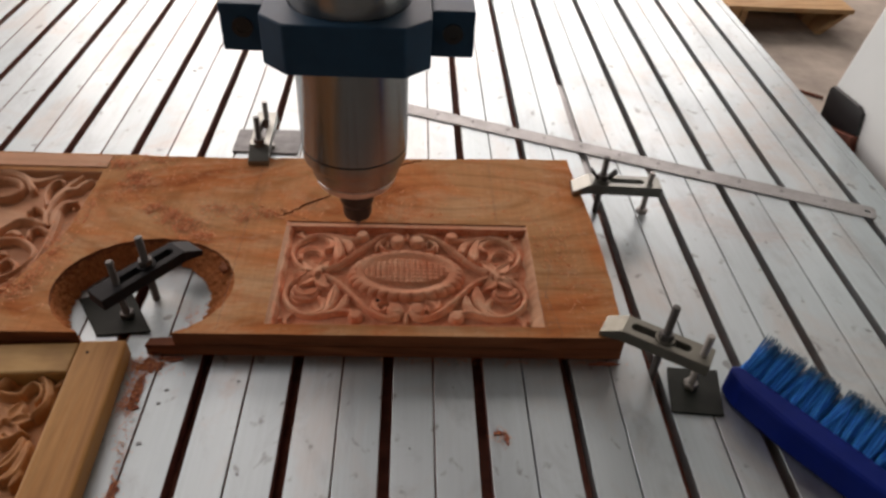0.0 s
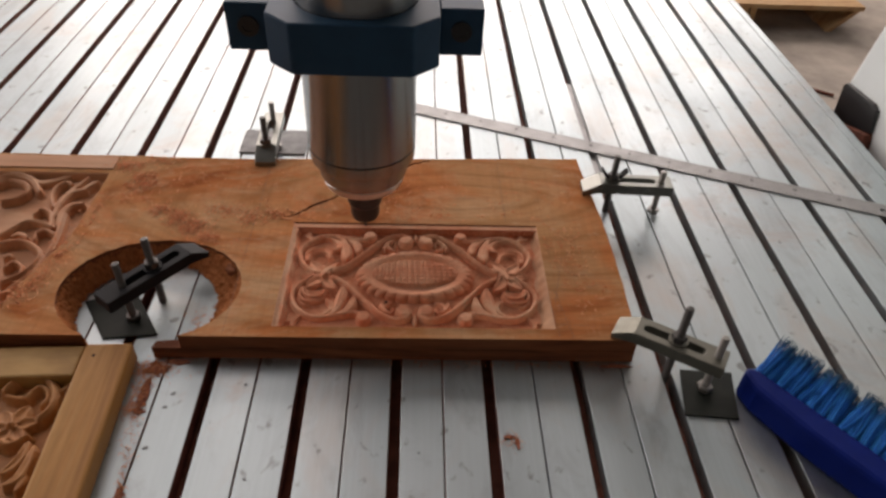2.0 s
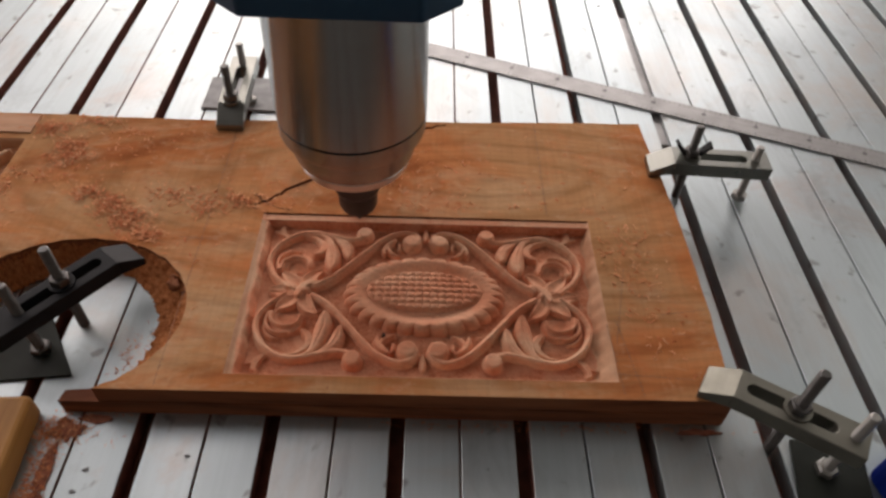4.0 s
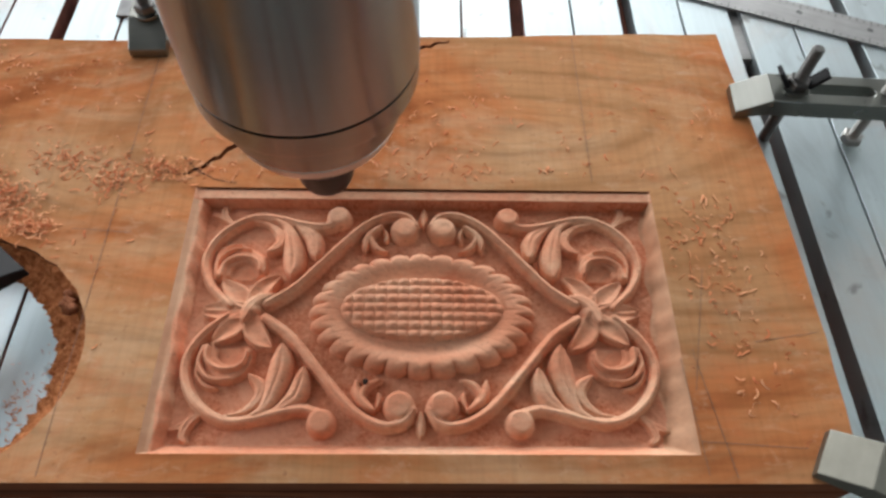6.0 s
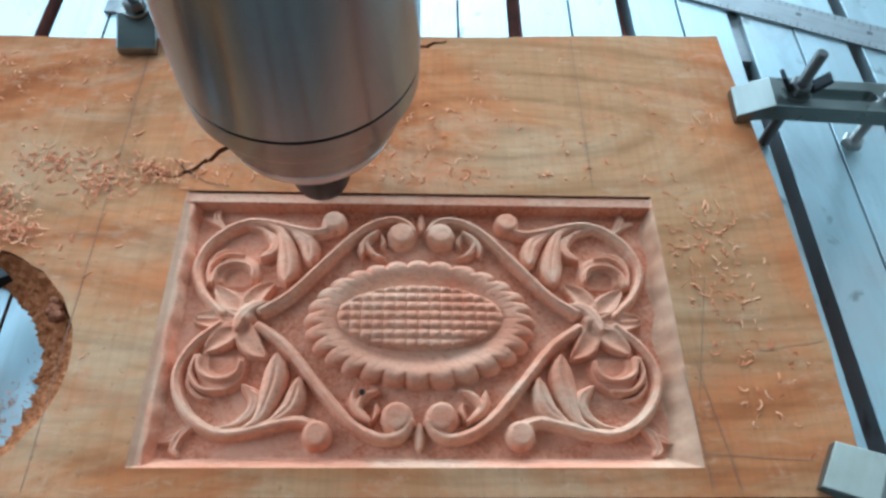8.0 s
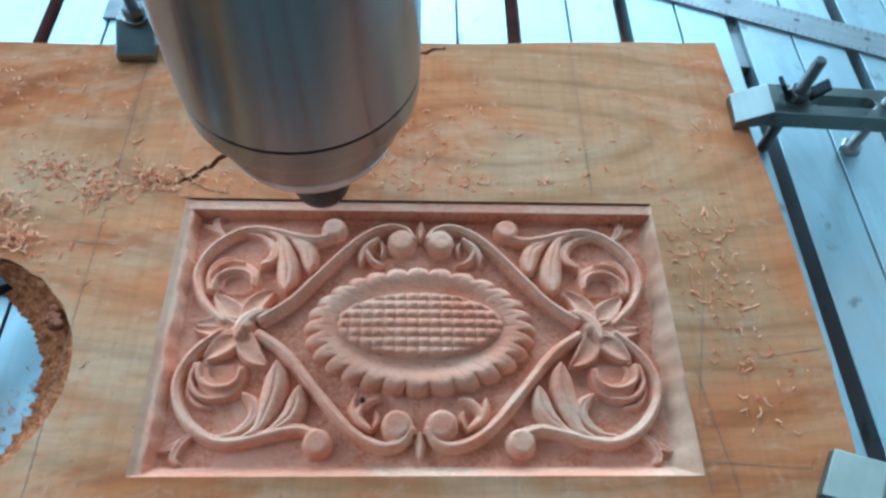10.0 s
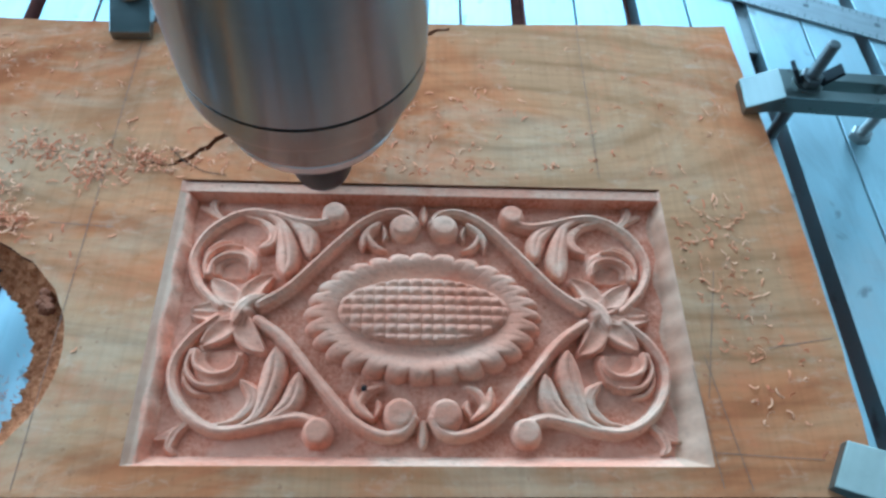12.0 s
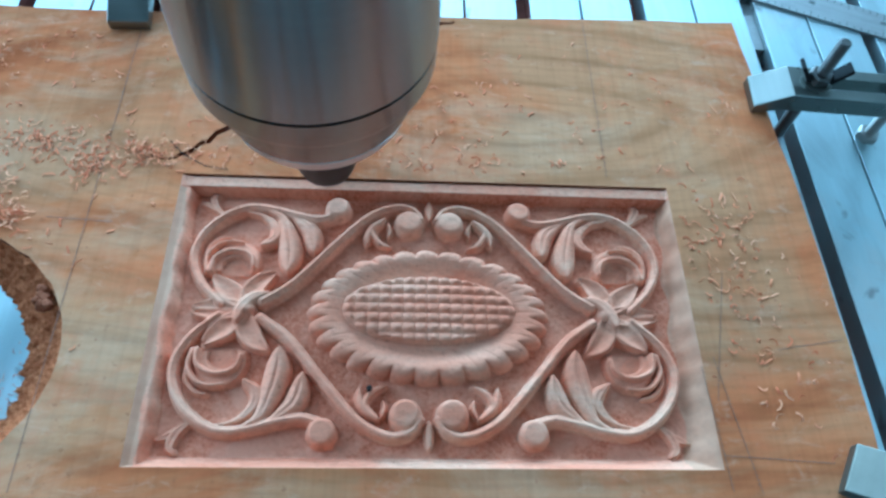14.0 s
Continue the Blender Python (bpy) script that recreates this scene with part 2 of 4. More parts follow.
LIP = turned_steel("lip_steel", (0.68, 0.65, 0.62), 0.3)
NUT = painted("black_nut", (0.012, 0.012, 0.014), 0.4)
BLUE = painted("blue_enamel", (0.010, 0.052, 0.100), 0.55, 0.15, 30, 0.25)
WHITE = painted("white_enamel", (0.80, 0.86, 0.85), 0.4, 0.05, 4)
# Black that paints the dark inside of openings and bolt holes.
BLACK = painted("hole_black", (0.012, 0.012, 0.013), 0.4)
PLATE = painted("dark_plate", (0.014, 0.018, 0.013), 0.6, 0.3, 60, 0.25)
GREYPLATE = painted("grey_plate", (0.34, 0.34, 0.34), 0.6, 0.25, 60)
BRUSH = painted("blue_plastic", (0.001, 0.014, 0.155), 0.55, 0.1, 50, 0.12)
CONCRETE = painted("concrete", (0.47, 0.41, 0.35), 0.85, 0.3, 5)
PLASTER = painted("plaster", (0.24, 0.235, 0.23), 0.9, 0.1, 2)
CEIL = painted("ceiling_sheet", (0.13, 0.13, 0.13), 0.8, 0.1, 2)
PENCIL = painted("pencil", (0.22, 0.13, 0.085), 0.8)
CRACK = painted("crack_dark", (0.03, 0.015, 0.01), 0.95)
DUST = painted("wood_dust", (0.36, 0.12, 0.07), 0.95, 0.35, 300)
STAIN = painted("grease_spot", (0.25, 0.26, 0.27), 0.7, 0.3, 200)
RUST = painted("rubbed_red_dust", (0.55, 0.26, 0.18), 0.9, 0.3, 120)
RED = painted("red_chalk", (0.62, 0.22, 0.22), 0.8)
TICK = painted("engraved_black", (0.10, 0.10, 0.10), 0.6)


def bristle_material():
    n = Nodes("bristle_nylon")
    g = n.add("ShaderNodeNewGeometry")
    c = n.ramp(g.outputs["Random Per Island"], [(0.0, (0.006, 0.08, 0.38)), (0.5, (0.015, 0.24, 0.72)), (1.0, (0.04, 0.44, 0.90))])
    co = n.add("ShaderNodeTexCoord")
    xyz = n.add("ShaderNodeSeparateXYZ")
    n.link(co.outputs["Object"], xyz.inputs[0])
    length = n.add("ShaderNodeMath")
    length.operation = "DIVIDE"
    n.link(xyz.outputs["Y"], length.inputs[0])
    length.inputs[1].default_value = 0.045
    c = n.mix(c, (0.02, 0.05, 0.055), n.ramp(length.outputs[0], [(0.50, grey(0.0)), (0.85, grey(0.9))]))
    return n.done(c, 0.5, 0.0, 0.2)


BRISTLE = bristle_material()

# ---- builders ----


def world_of(ob):
    m = Matrix.Identity(4)
    while ob:
        m = (ob.matrix_parent_inverse if ob.parent else Matrix.Identity(4)) @ ob.matrix_basis @ m
        ob = ob.parent
    return m


def thing(name, at, label, category, group="", kind=""):
    ob = new(name)
    ob.empty_display_size = 0.02
    ob.matrix_basis = at if isinstance(at, Matrix) else Matrix.Translation(at)
    return tagged(ob, label, category, group, kind)


def finish(ob, parent, local=False):
    if parent:
        ob.parent = parent
        if not local:
            ob.matrix_parent_inverse = world_of(parent).inverted()
    return ob


def part(name, bm, material, parent=None, label="", smooth=False, bevel=0.0, local=False):
    mesh = bpy.data.meshes.new(name)
    bmesh.ops.recalc_face_normals(bm, faces=bm.faces)
    bm.to_mesh(mesh)
    bm.free()
    mesh.materials.append(material)
    if smooth:
        mesh.shade_smooth()
    ob = new(name, mesh)
    if bevel:
        mod = ob.modifiers.new("worn_edge", "BEVEL")
        mod.width, mod.segments, mod.limit_method, mod.angle_limit = bevel, 2, "ANGLE", radians(35)
    if label:
        tagged(ob, label)
    return finish(ob, parent, local)


def crisp(ob):
    """Smooth shading with hard corners."""
    ob.data.shade_smooth()
    ob.data.set_sharp_from_angle(angle=radians(28))
    return ob


def raw(name, verts, faces, material, parent=None, smooth=True, label=""):
    mesh = bpy.data.meshes.new(name)
    mesh.from_pydata(verts, [], faces)
    mesh.materials.append(material)
    if smooth:
        mesh.shade_smooth()
    ob = new(name, mesh)
    if label:
        tagged(ob, label)
    return finish(ob, parent)


def box(x0, x1, y0, y1, z0, z1, bm=None):
    bm = bm or bmesh.new()
    v = [bm.verts.new((x, y, z)) for z in (z0, z1) for x, y in ((x0, y0), (x1, y0), (x1, y1), (x0, y1))]
    for f in ((3, 2, 1, 0), (4, 5, 6, 7), (0, 1, 5, 4), (1, 2, 6, 5), (2, 3, 7, 6), (3, 0, 4, 7)):
        bm.faces.new([v[i] for i in f])
    return bm


def turned(profile, cx=0.0, cy=0.0, seg=48, bm=None, lean=None):
    """A turned solid from (radius, z) pairs, closed at both ends."""
    bm = bm or bmesh.new()
    rings = []
    for r, z in profile:
        rings.append([bm.verts.new((cx + r * math.cos(2 * math.pi * i / seg), cy + r * math.sin(2 * math.pi * i / seg), z)) for i in range(seg)])
    for a, b in zip(rings, rings[1:]):
        for i in range(seg):
            bm.faces.new((a[i], a[(i + 1) % seg], b[(i + 1) % seg], b[i]))
    bm.faces.new(rings[0][::-1])
    bm.faces.new(rings[-1])
    return bm


def prism(outer, holes, z0, z1, bm=None, holes_floor=None):
    """A plate of the given outline with openings through it."""
    bm = bm or bmesh.new()
    loops = [outer] + list(holes)
    made = {}
    for z in (z1, z0):
        edges = []
        for li, loop in enumerate(loops):
            vs = [bm.verts.new((x, y, z)) for x, y in loop]
            made[z, li] = vs
            edges += [bm.edges.new((vs[i], vs[(i + 1) % len(vs)])) for i in range(len(vs))]
        bmesh.ops.triangle_fill(bm, edges=edges, use_beauty=True)
    for li in range(len(loops)):
        a, b = made[z1, li], made[z0, li]
        for i in range(len(a)):
            j = (i + 1) % len(a)
            bm.faces.new((a[i], a[j], b[j], b[i]))
    return bm


def stadium(u0, u1, half, n=8):
    loop = []
    for i in range(n + 1):
        a = -math.pi / 2 + math.pi * i / n
        loop.append((u1 - half + half * math.cos(a), half * math.sin(a)))
    for i in range(n + 1):
        a = math.pi / 2 + math.pi * i / n
        loop.append((u0 + half + half * math.cos(a), half * math.sin(a)))
    return loop


# ---- hall ----
X0, X1, Y0, Y1, TOP = -4.6, 5.2, -3.0, 7.0, 4.6


def wall(name, bm, label):
    return tagged(part(name, bm, PLASTER), label, "wall", kind="structure")


tagged(part("floor", box(X0 - 0.2, X1 + 0.2, Y0 - 0.2, Y1 + 0.2, FLOOR - 0.1, FLOOR), CONCRETE), "dusty bare concrete workshop floor", "floor", kind="structure")
# Unseen ceiling; its opening is added to hold the fill lamp.
tagged(part("ceiling", prism([(X0 - 0.2, Y0 - 0.2), (X1 + 0.2, Y0 - 0.2), (X1 + 0.2, Y1 + 0.2), (X0 - 0.2, Y1 + 0.2)], [[(-3.35, 1.65), (-0.65, 1.65), (-0.65, 4.35), (-3.35, 4.35)]], TOP, TOP + 0.1), CEIL), "plain grey unseen workshop ceiling with an opening added for fill light", "ceiling", kind="structure")
wall("wall_south", box(X0, X1, Y0 - 0.2, Y0, FLOOR, TOP), "plain plastered workshop wall")
wall("wall_east", box(X1, X1 + 0.2, Y0 - 0.2, Y1 + 0.2, FLOOR, TOP), "plain plastered workshop wall")


bm = prism([(X0, FLOOR), (X1, FLOOR), (X1, TOP), (X0, TOP)], [[(-3.65, 0.3), (3.85, 0.3), (3.85, 4.3), (-3.65, 4.3)]], 0, 0.2)
bm.transform(Matrix.Translation((0, Y1 + 0.2, 0)) @ Matrix.Rotation(radians(90), 4, "X"))
wall("wall_north", bm, "plastered wall with a wide window opening")
bm = prism([(Y0, FLOOR), (Y1, FLOOR), (Y1, TOP), (Y0, TOP)], [[(0.1, 0.6), (4.7, 0.6), (4.7, 4.2), (0.1, 4.2)]], 0, 0.2)
bm.transform(Matrix.Translation((X0 - 0.2, 0, 0)) @ Matrix(((0, 0, 1, 0), (1, 0, 0, 0), (0, 1, 0, 0), (0, 0, 0, 1))))
wall("wall_west", bm, "plastered wall with a wide window opening")

# ---- machine bed ----
PITCH, HALF = 0.08, 0.0048
EDGE_X, BED_Y0, BED_Y1 = 0.613, -0.45, 2.3
BED_X0 = -15.5 * PITCH
bed = thing("machine_bed", (0, 0.9, FLOOR), "slotted aluminium machine bed, stained and dusty, on a steel base", "machine bed", kind="structure")
part("base", box(BED_X0, EDGE_X - 0.02, BED_Y0 + 0.05, BED_Y1 - 0.05, FLOOR, -0.05), BLUE, bed)
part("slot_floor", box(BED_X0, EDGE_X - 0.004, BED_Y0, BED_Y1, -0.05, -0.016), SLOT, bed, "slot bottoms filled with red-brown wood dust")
part("edge_strip", box(EDGE_X - 0.003, EDGE_X + 0.012, BED_Y0, BED_Y1, -0.045, -0.012), SLOT, bed, "dirty ledge along the bed")

# ---- carved relief ----


def folded(x, y):
    return np.abs(x), np.abs(y)


def smooth_curve(points, n=40):
    """A Catmull-Rom curve through a few points."""
    p = [np.array(q, float) for q in points]
    p = [2 * p[0] - p[1]] + p + [2 * p[-1] - p[-2]]
    out = []
    spans = len(p) - 3
    for k in range(spans):
        a, b, c, d = p[k:k + 4]
        m = max(2, n // spans)
        for i in range(m):
            t = i / m
            out.append(0.5 * (2 * b + (c - a) * t + (2 * a - 5 * b + 4 * c - d) * t * t + (3 * b - a - 3 * c + d) * t ** 3))
    out.append(p[-2])
    return np.array(out)


def along(x, y, curve, reach):
    """Distance from the curve and how far along it, 0 to 1, with the side."""
    best = np.full(x.shape, 1e9)
    where = np.zeros(x.shape)
    side = np.zeros(x.shape)
    lo, hi = curve.min(0) - reach, curve.max(0) + reach
    m = (x > lo[0]) & (x < hi[0]) & (y > lo[1]) & (y < hi[1])
    px, py = x[m], y[m]
    b, w, s = best[m], where[m], side[m]
    n = len(curve) - 1
    for i in range(n):
        (ax, ay), (cx, cy) = curve[i], curve[i + 1]
        dx, dy = cx - ax, cy - ay
        t = np.clip(((px - ax) * dx + (py - ay) * dy) / (dx * dx + dy * dy + 1e-9), 0, 1)
        d = np.hypot(px - ax - t * dx, py - ay - t * dy)
        near = d < b
        b = np.where(near, d, b)
        w = np.where(near, (i + t) / n, w)
        s = np.where(near, np.sign(dx * (py - ay) - dy * (px - ax)), s)
    best[m], where[m], side[m] = b, w, s
    return best, where, side


def cord(h, x, y, points, w0, w1, height, flat=0.0):
    d, t, s = along(x, y, smooth_curve(points), max(w0, w1) + 1)
    w = w0 + (w1 - w0) * t
    q = np.clip(1 - (d / w) ** 2, 0, 1)
    ridge = height * (q ** 0.5) * (1 - flat * np.exp(-((d / w - 0.35) / 0.16) ** 2) * (s > 0))
    return np.maximum(h, ridge)


def leaf(h, x, y, points, width, height, h_tip=None, hollow=0.35):
    d, t, s = along(x, y, smooth_curve(points, 24), width + 1)
    w = width * np.clip(np.sin(np.pi * np.clip(t * 0.93 + 0.07, 0, 1)), 0.02, 1) ** 0.55
    q = np.clip(1 - (d / w) ** 2, 0, 1)
    body = (height + ((h_tip if h_tip is not None else height) - height) * t) * q ** 0.45
    body = body * (1 - hollow * np.exp(-(d / (0.3 * w + 0.15)) ** 2))
    return np.maximum(h, body)


def lobe(h, x, y, points, width, height, crease=0.12):
    """A broad leaf lobe with a blunt round end and a thin middle crease."""
    d, t, s = along(x, y, smooth_curve(points, 24), width + 1)
    w = width * (0.28 + 0.72 * step(0.0, 0.7, t)) * np.sqrt(np.clip(1 - (np.clip(t - 0.72, 0, 1) / 0.285) ** 2, 0.002, 1))
    q = np.clip(1 - (d / w) ** 2, 0, 1)
    body = height * (0.72 + 0.28 * t) * q ** 0.4
    body = body * (1 - crease * np.exp(-(d / 0.8) ** 2) * step(0.1, 0.4, t) * step(1.0, 0.8, t))
    return np.maximum(h, body)


def petal(h, x, y, points, width, height):
    """A cupped petal: raised rims round a hollow, pointed at its tip."""
    d, t, s = along(x, y, smooth_curve(points, 24), width + 1)
    w = width * np.clip(np.sin(np.pi * np.clip(t * 0.86 + 0.13, 0, 1)), 0.02, 1) ** 0.7
    r = d / w
    body = height * np.clip(1 - r ** 6, 0, 1) ** 0.5 * (0.50 + 0.50 * np.clip(r, 0, 1) ** 2)
    return np.maximum(h, np.where(r < 1, body, 0))


def dome(h, x, y, cx, cy, r, height, power=0.5):
    q = np.clip(1 - ((x - cx) ** 2 + (y - cy) ** 2) / (r * r), 0, 1)
    return np.maximum(h, height * q ** power)


def disc(h, x, y, cx, cy, r, height, tilt=0.06):
    """A flat-topped boss with a rounded edge, sloping a little towards the middle of the field."""
    d = np.hypot(x - cx, y - cy)
    top = height - tilt * (y - cy)
    return np.maximum(h, top * np.sqrt(np.clip(1 - (np.clip(d - 0.58 * r, 0, r) / (0.42 * r)) ** 2.2, 0, 1)))


def step(a, b, v):
    t = np.clip((v - a) / (b - a), 0, 1)
    return t * t * (3 - 2 * t)


def oval_panel(x, y):
    """Relief in millimetres over the sunk ground: a basket-weave oval in a frilled rim, scrolls and leaves in four corners."""
    fx, fy = folded(x, y)
    h = np.zeros(x.shape)
    h = cord(h, fx, fy, [(97, 3), (108, 14), (113.5, 28), (109.5, 42), (100, 52), (89, 56.5), (78, 55.5), (67, 52.5), (56, 50.5), (49, 52)], 2.6, 3.0, 6.6, 0.15)
    h = cord(h, fx, fy, [(78, 4), (65, 13.5), (50, 31), (36, 47), (26, 55), (16, 58.5), (8, 56.5), (4, 51)], 3.1, 2.5, 7.2, 0.12)
    h = disc(h, fx, fy, 46, 57.0, 6.8, 7.6)
    h = disc(h, fx, fy, 10.3, 49.0, 7.6, 7.9)
    h = leaf(h, fx, fy, [(22.5, 51), (27.5, 47), (30.5, 42), (31, 36)], 2.9, 6.4, 5.2, 0.0)
    h = leaf(h, fx, fy, [(28.5, 47), (27.5, 41.5), (24, 37.5), (18.5, 35.5)], 2.1, 6.0, 4.2, 0.0)
    h = leaf(h, fx, fy, [(21, 50), (19.6, 45.5), (20.5, 41.5)], 1.7, 4.4, 3.4, 0.0)
    h = leaf(h, fx, fy, [(0, 52), (0, 58), (0, 64)], 2.4, 5.0, 4.0, 0.0)
    # corner hook
    h = leaf(h, fx, fy, [(102, 52), (107, 57), (109, 63), (106, 66)], 2.4, 4.5, 3.5)
    h = leaf(h, fx, fy, [(105, 54), (110, 58), (116, 60)], 2.0, 4.0, 3.0)
    # acanthus lobes springing from the scroll
    h = lobe(h, fx, fy, [(92, 54), (83, 52), (76.5, 46), (76, 39.5), (82, 34)], 3.5, 6.4)
    h = lobe(h, fx, fy, [(80, 55), (73, 50), (69.5, 40), (67.5, 30), (67.5, 19.5)], 6.2, 8.0)
    h = lobe(h, fx, fy, [(72, 54), (64.5, 49), (58.5, 43), (56.0, 31)], 5.0, 7.4)
    # cupped frond under the scroll: two arches over a hollow
    h = np.maximum(h, 3.6 * np.clip((12.5 - np.hypot(fx - 93, (fy - 25) * 0.95)) / 2.0, 0, 1) * step(17.5, 21, fy))
    h = np.where(np.hypot((fx - 92.5) / 7.0, (fy - 22.5) / 6.0) < 1, np.minimum(h, 1.4), h)
    h = cord(h, fx, fy, [(106, 20), (107, 28), (102.5, 34.5), (96.5, 36.5), (91, 36)], 1.8, 1.2, 5.8)
    h = cord(h, fx, fy, [(104, 20), (103, 27), (96.5, 31.0), (89.5, 30.6), (85.5, 27.5), (84.5, 22.5)], 1.9, 1.4, 6.8)
    h = leaf(h, fx, fy, [(108, 27), (107, 34), (102, 39), (96, 40)], 1.6, 4.2, 3.0, 0.0)
    # six-petalled flower
    h = petal(h, fx, fy, [(86, 1), (93, 1.4), (101, 1.8), (110, 1.5)], 4.4, 7.6)
    h = petal(h, fx, fy, [(86, 2), (92, 7.5), (97, 12), (102.5, 17.5)], 6.0, 7.6)
    h = petal(h, fx, fy, [(85, 2), (83.5, 9), (79.5, 15), (73.0, 20)], 5.8, 7.8)
    h = dome(h, fx, fy, 84, 0, 4.2, 7.4, 0.5)
    h = leaf(h, fx, y, [(88.5, -6), (87, 0), (82, 6), (75, 8.5)], 4.2, 8.8, 7.6, 0.1)
    # frilled rim
    ang = np.arctan2(y / 34.0, x / 56.0)
    rad = np.hypot(x / 56.0, y / 34.0)
    lobes = 28
    scallop = np.abs(np.cos(ang * lobes / 2 + 0.35 * np.sin(3 * ang)))
    rim = 0.905 + 0.118 * np.clip(scallop, 0, 1) ** 0.33
    inner = np.hypot(x / 41.2, (y - 1.0) / 17.2)
    u = np.clip((rad - 0.55) / 0.45, 0, 1)
    roll = np.sqrt(np.clip(1 - np.clip(1 - (rim - rad) / 0.15, 0, 1) ** 2.0, 0, 1))
    frill = (3.8 + 3.8 * step(0.0, 0.7, u)) * roll
    frill = frill - (1.3 * np.exp(-(scallop / 0.17) ** 2) + 0.12 * (1 - scallop)) * step(0.66, 0.95, u) - 0.22 * np.exp(-((1 - scallop) / 0.02) ** 2) * step(0.2, 0.5, u) * step(0.95, 0.7, u)
    h = np.where(rad < rim, np.maximum(h, np.maximum(frill, 0.0)), h)
    # woven middle
    bump_x, bump_y = np.abs(np.sin(np.pi * (x + 1) / 5.6)), np.abs(np.sin(np.pi * (y + 1.6) / 4.95))
    weave = 6.1 + 1.6 * np.sqrt(np.clip(1 - inner ** 2, 0, 1)) + 2.1 * (bump_y ** 0.7) * (0.05 + 0.95 * bump_x ** 0.55)
    edge = np.clip((1 - inner) / 0.06, 0, 1)
    h = np.where(inner < 1.0, 5.0 + (weave - 5.0) * edge ** 0.5, h)
    return h


def relief_sheet(name, x0, x1, y0, y1, pitch, height_of, material, parent, label):
    nx, ny = int(round((x1 - x0) / pitch)) + 1, int(round((y1 - y0) / pitch)) + 1
    gx, gy = np.meshgrid(np.linspace(x0, x1, nx), np.linspace(y0, y1, ny))
    gz = height_of(gx, gy)
    verts = np.stack([gx, gy, gz], -1).reshape(-1, 3).tolist()
    idx = np.arange(nx * ny).reshape(ny, nx)
    faces = np.stack([idx[:-1, :-1], idx[:-1, 1:], idx[1:, 1:], idx[1:, :-1]], -1).reshape(-1, 4).tolist()
    return raw(name, verts, faces, material, parent, True, label)


# ---- carved board ----
BT, MID = 0.028, 0.013
OVX, OVY, OVA, OVB = -0.2272, 0.450, 0.0815, 0.0670
PX0, PX1, PY0, PY1 = -0.1100, 0.1405, 0.4040, 0.5495
QX0, QX1, QY0, QY1 = -0.50, -0.3215, 0.414, 0.634
rng = random.Random(4)


def wiggle(a, b, n, amp):
    pts = []
    for i in range(n):
        t = i / n
        k = amp * (rng.random() - 0.5) if i else 0
        pts.append((a[0] + (b[0] - a[0]) * t + k * (b[1] != a[1]) * 1.0, a[1] + (b[1] - a[1]) * t + k))
    return pts


def oval_cut(front):
    """The opening's edge from the front edge on the right, over the back, to the front edge on the left."""
    a, b = OVA, OVB
    s = math.asin(max(-1, (front - OVY) / b))
    return [(OVX + a * math.cos(s + (math.pi - 2 * s) * i / 56), OVY + b * math.sin(s + (math.pi - 2 * s) * i / 56) + 0.0007 * math.sin(i * 2.3)) for i in range(57)]


def board_outline(front, toe=0.0):
    left = -0.80
    cut = oval_cut(front)
    if toe:
        cut = [(cut[0][0] - toe, front), (cut[0][0] - toe + 0.002, front + 0.008)] + cut[3:]
    right = wiggle((0.2115, front), (0.2140, 0.46), 6, 0.0012) + wiggle((0.2140, 0.46), (0.2125, 0.565), 5, 0.0012) + wiggle((0.2125, 0.565), (0.2050, 0.678), 6, 0.0014)
    back = wiggle((0.2050, 0.678), (-0.17, 0.664), 16, 0.0016) + wiggle((-0.17, 0.664), (left, 0.667), 20, 0.0016)
    return right + back + [(left, 0.667), (left, front)] + cut[::-1]


def crack_loop():
    spine = smooth_curve([(-0.128, 0.5565), (-0.113, 0.558), (-0.094, 0.575), (-0.072, 0.592), (-0.051, 0.617), (-0.044, 0.6235), (-0.022, 0.635), (-0.006, 0.645), (0.014, 0.659), (0.029, 0.6655)], 54)
    r = random.Random(8)
    up, down = [], []
    n = len(spine)
    for i, (x, y) in enumerate(spine + np.array((0.0005, 0.0028))):
        t = i / (n - 1)
        w = 0.0003 + 0.0011 * max(0, math.sin(math.pi * min(1, t * 2.2))) * (t < 0.45) + 0.0009 * math.exp(-((t - 0.88) / 0.12) ** 2)
        jx, jy = 0.0016 * (r.random() - 0.5), 0.0028 * (r.random() - 0.5)
        up.append((x + jx - w * 0.6, y + jy + w))
        down.append((x + jx + w * 0.6, y + jy - w))
    return up + down[::-1]


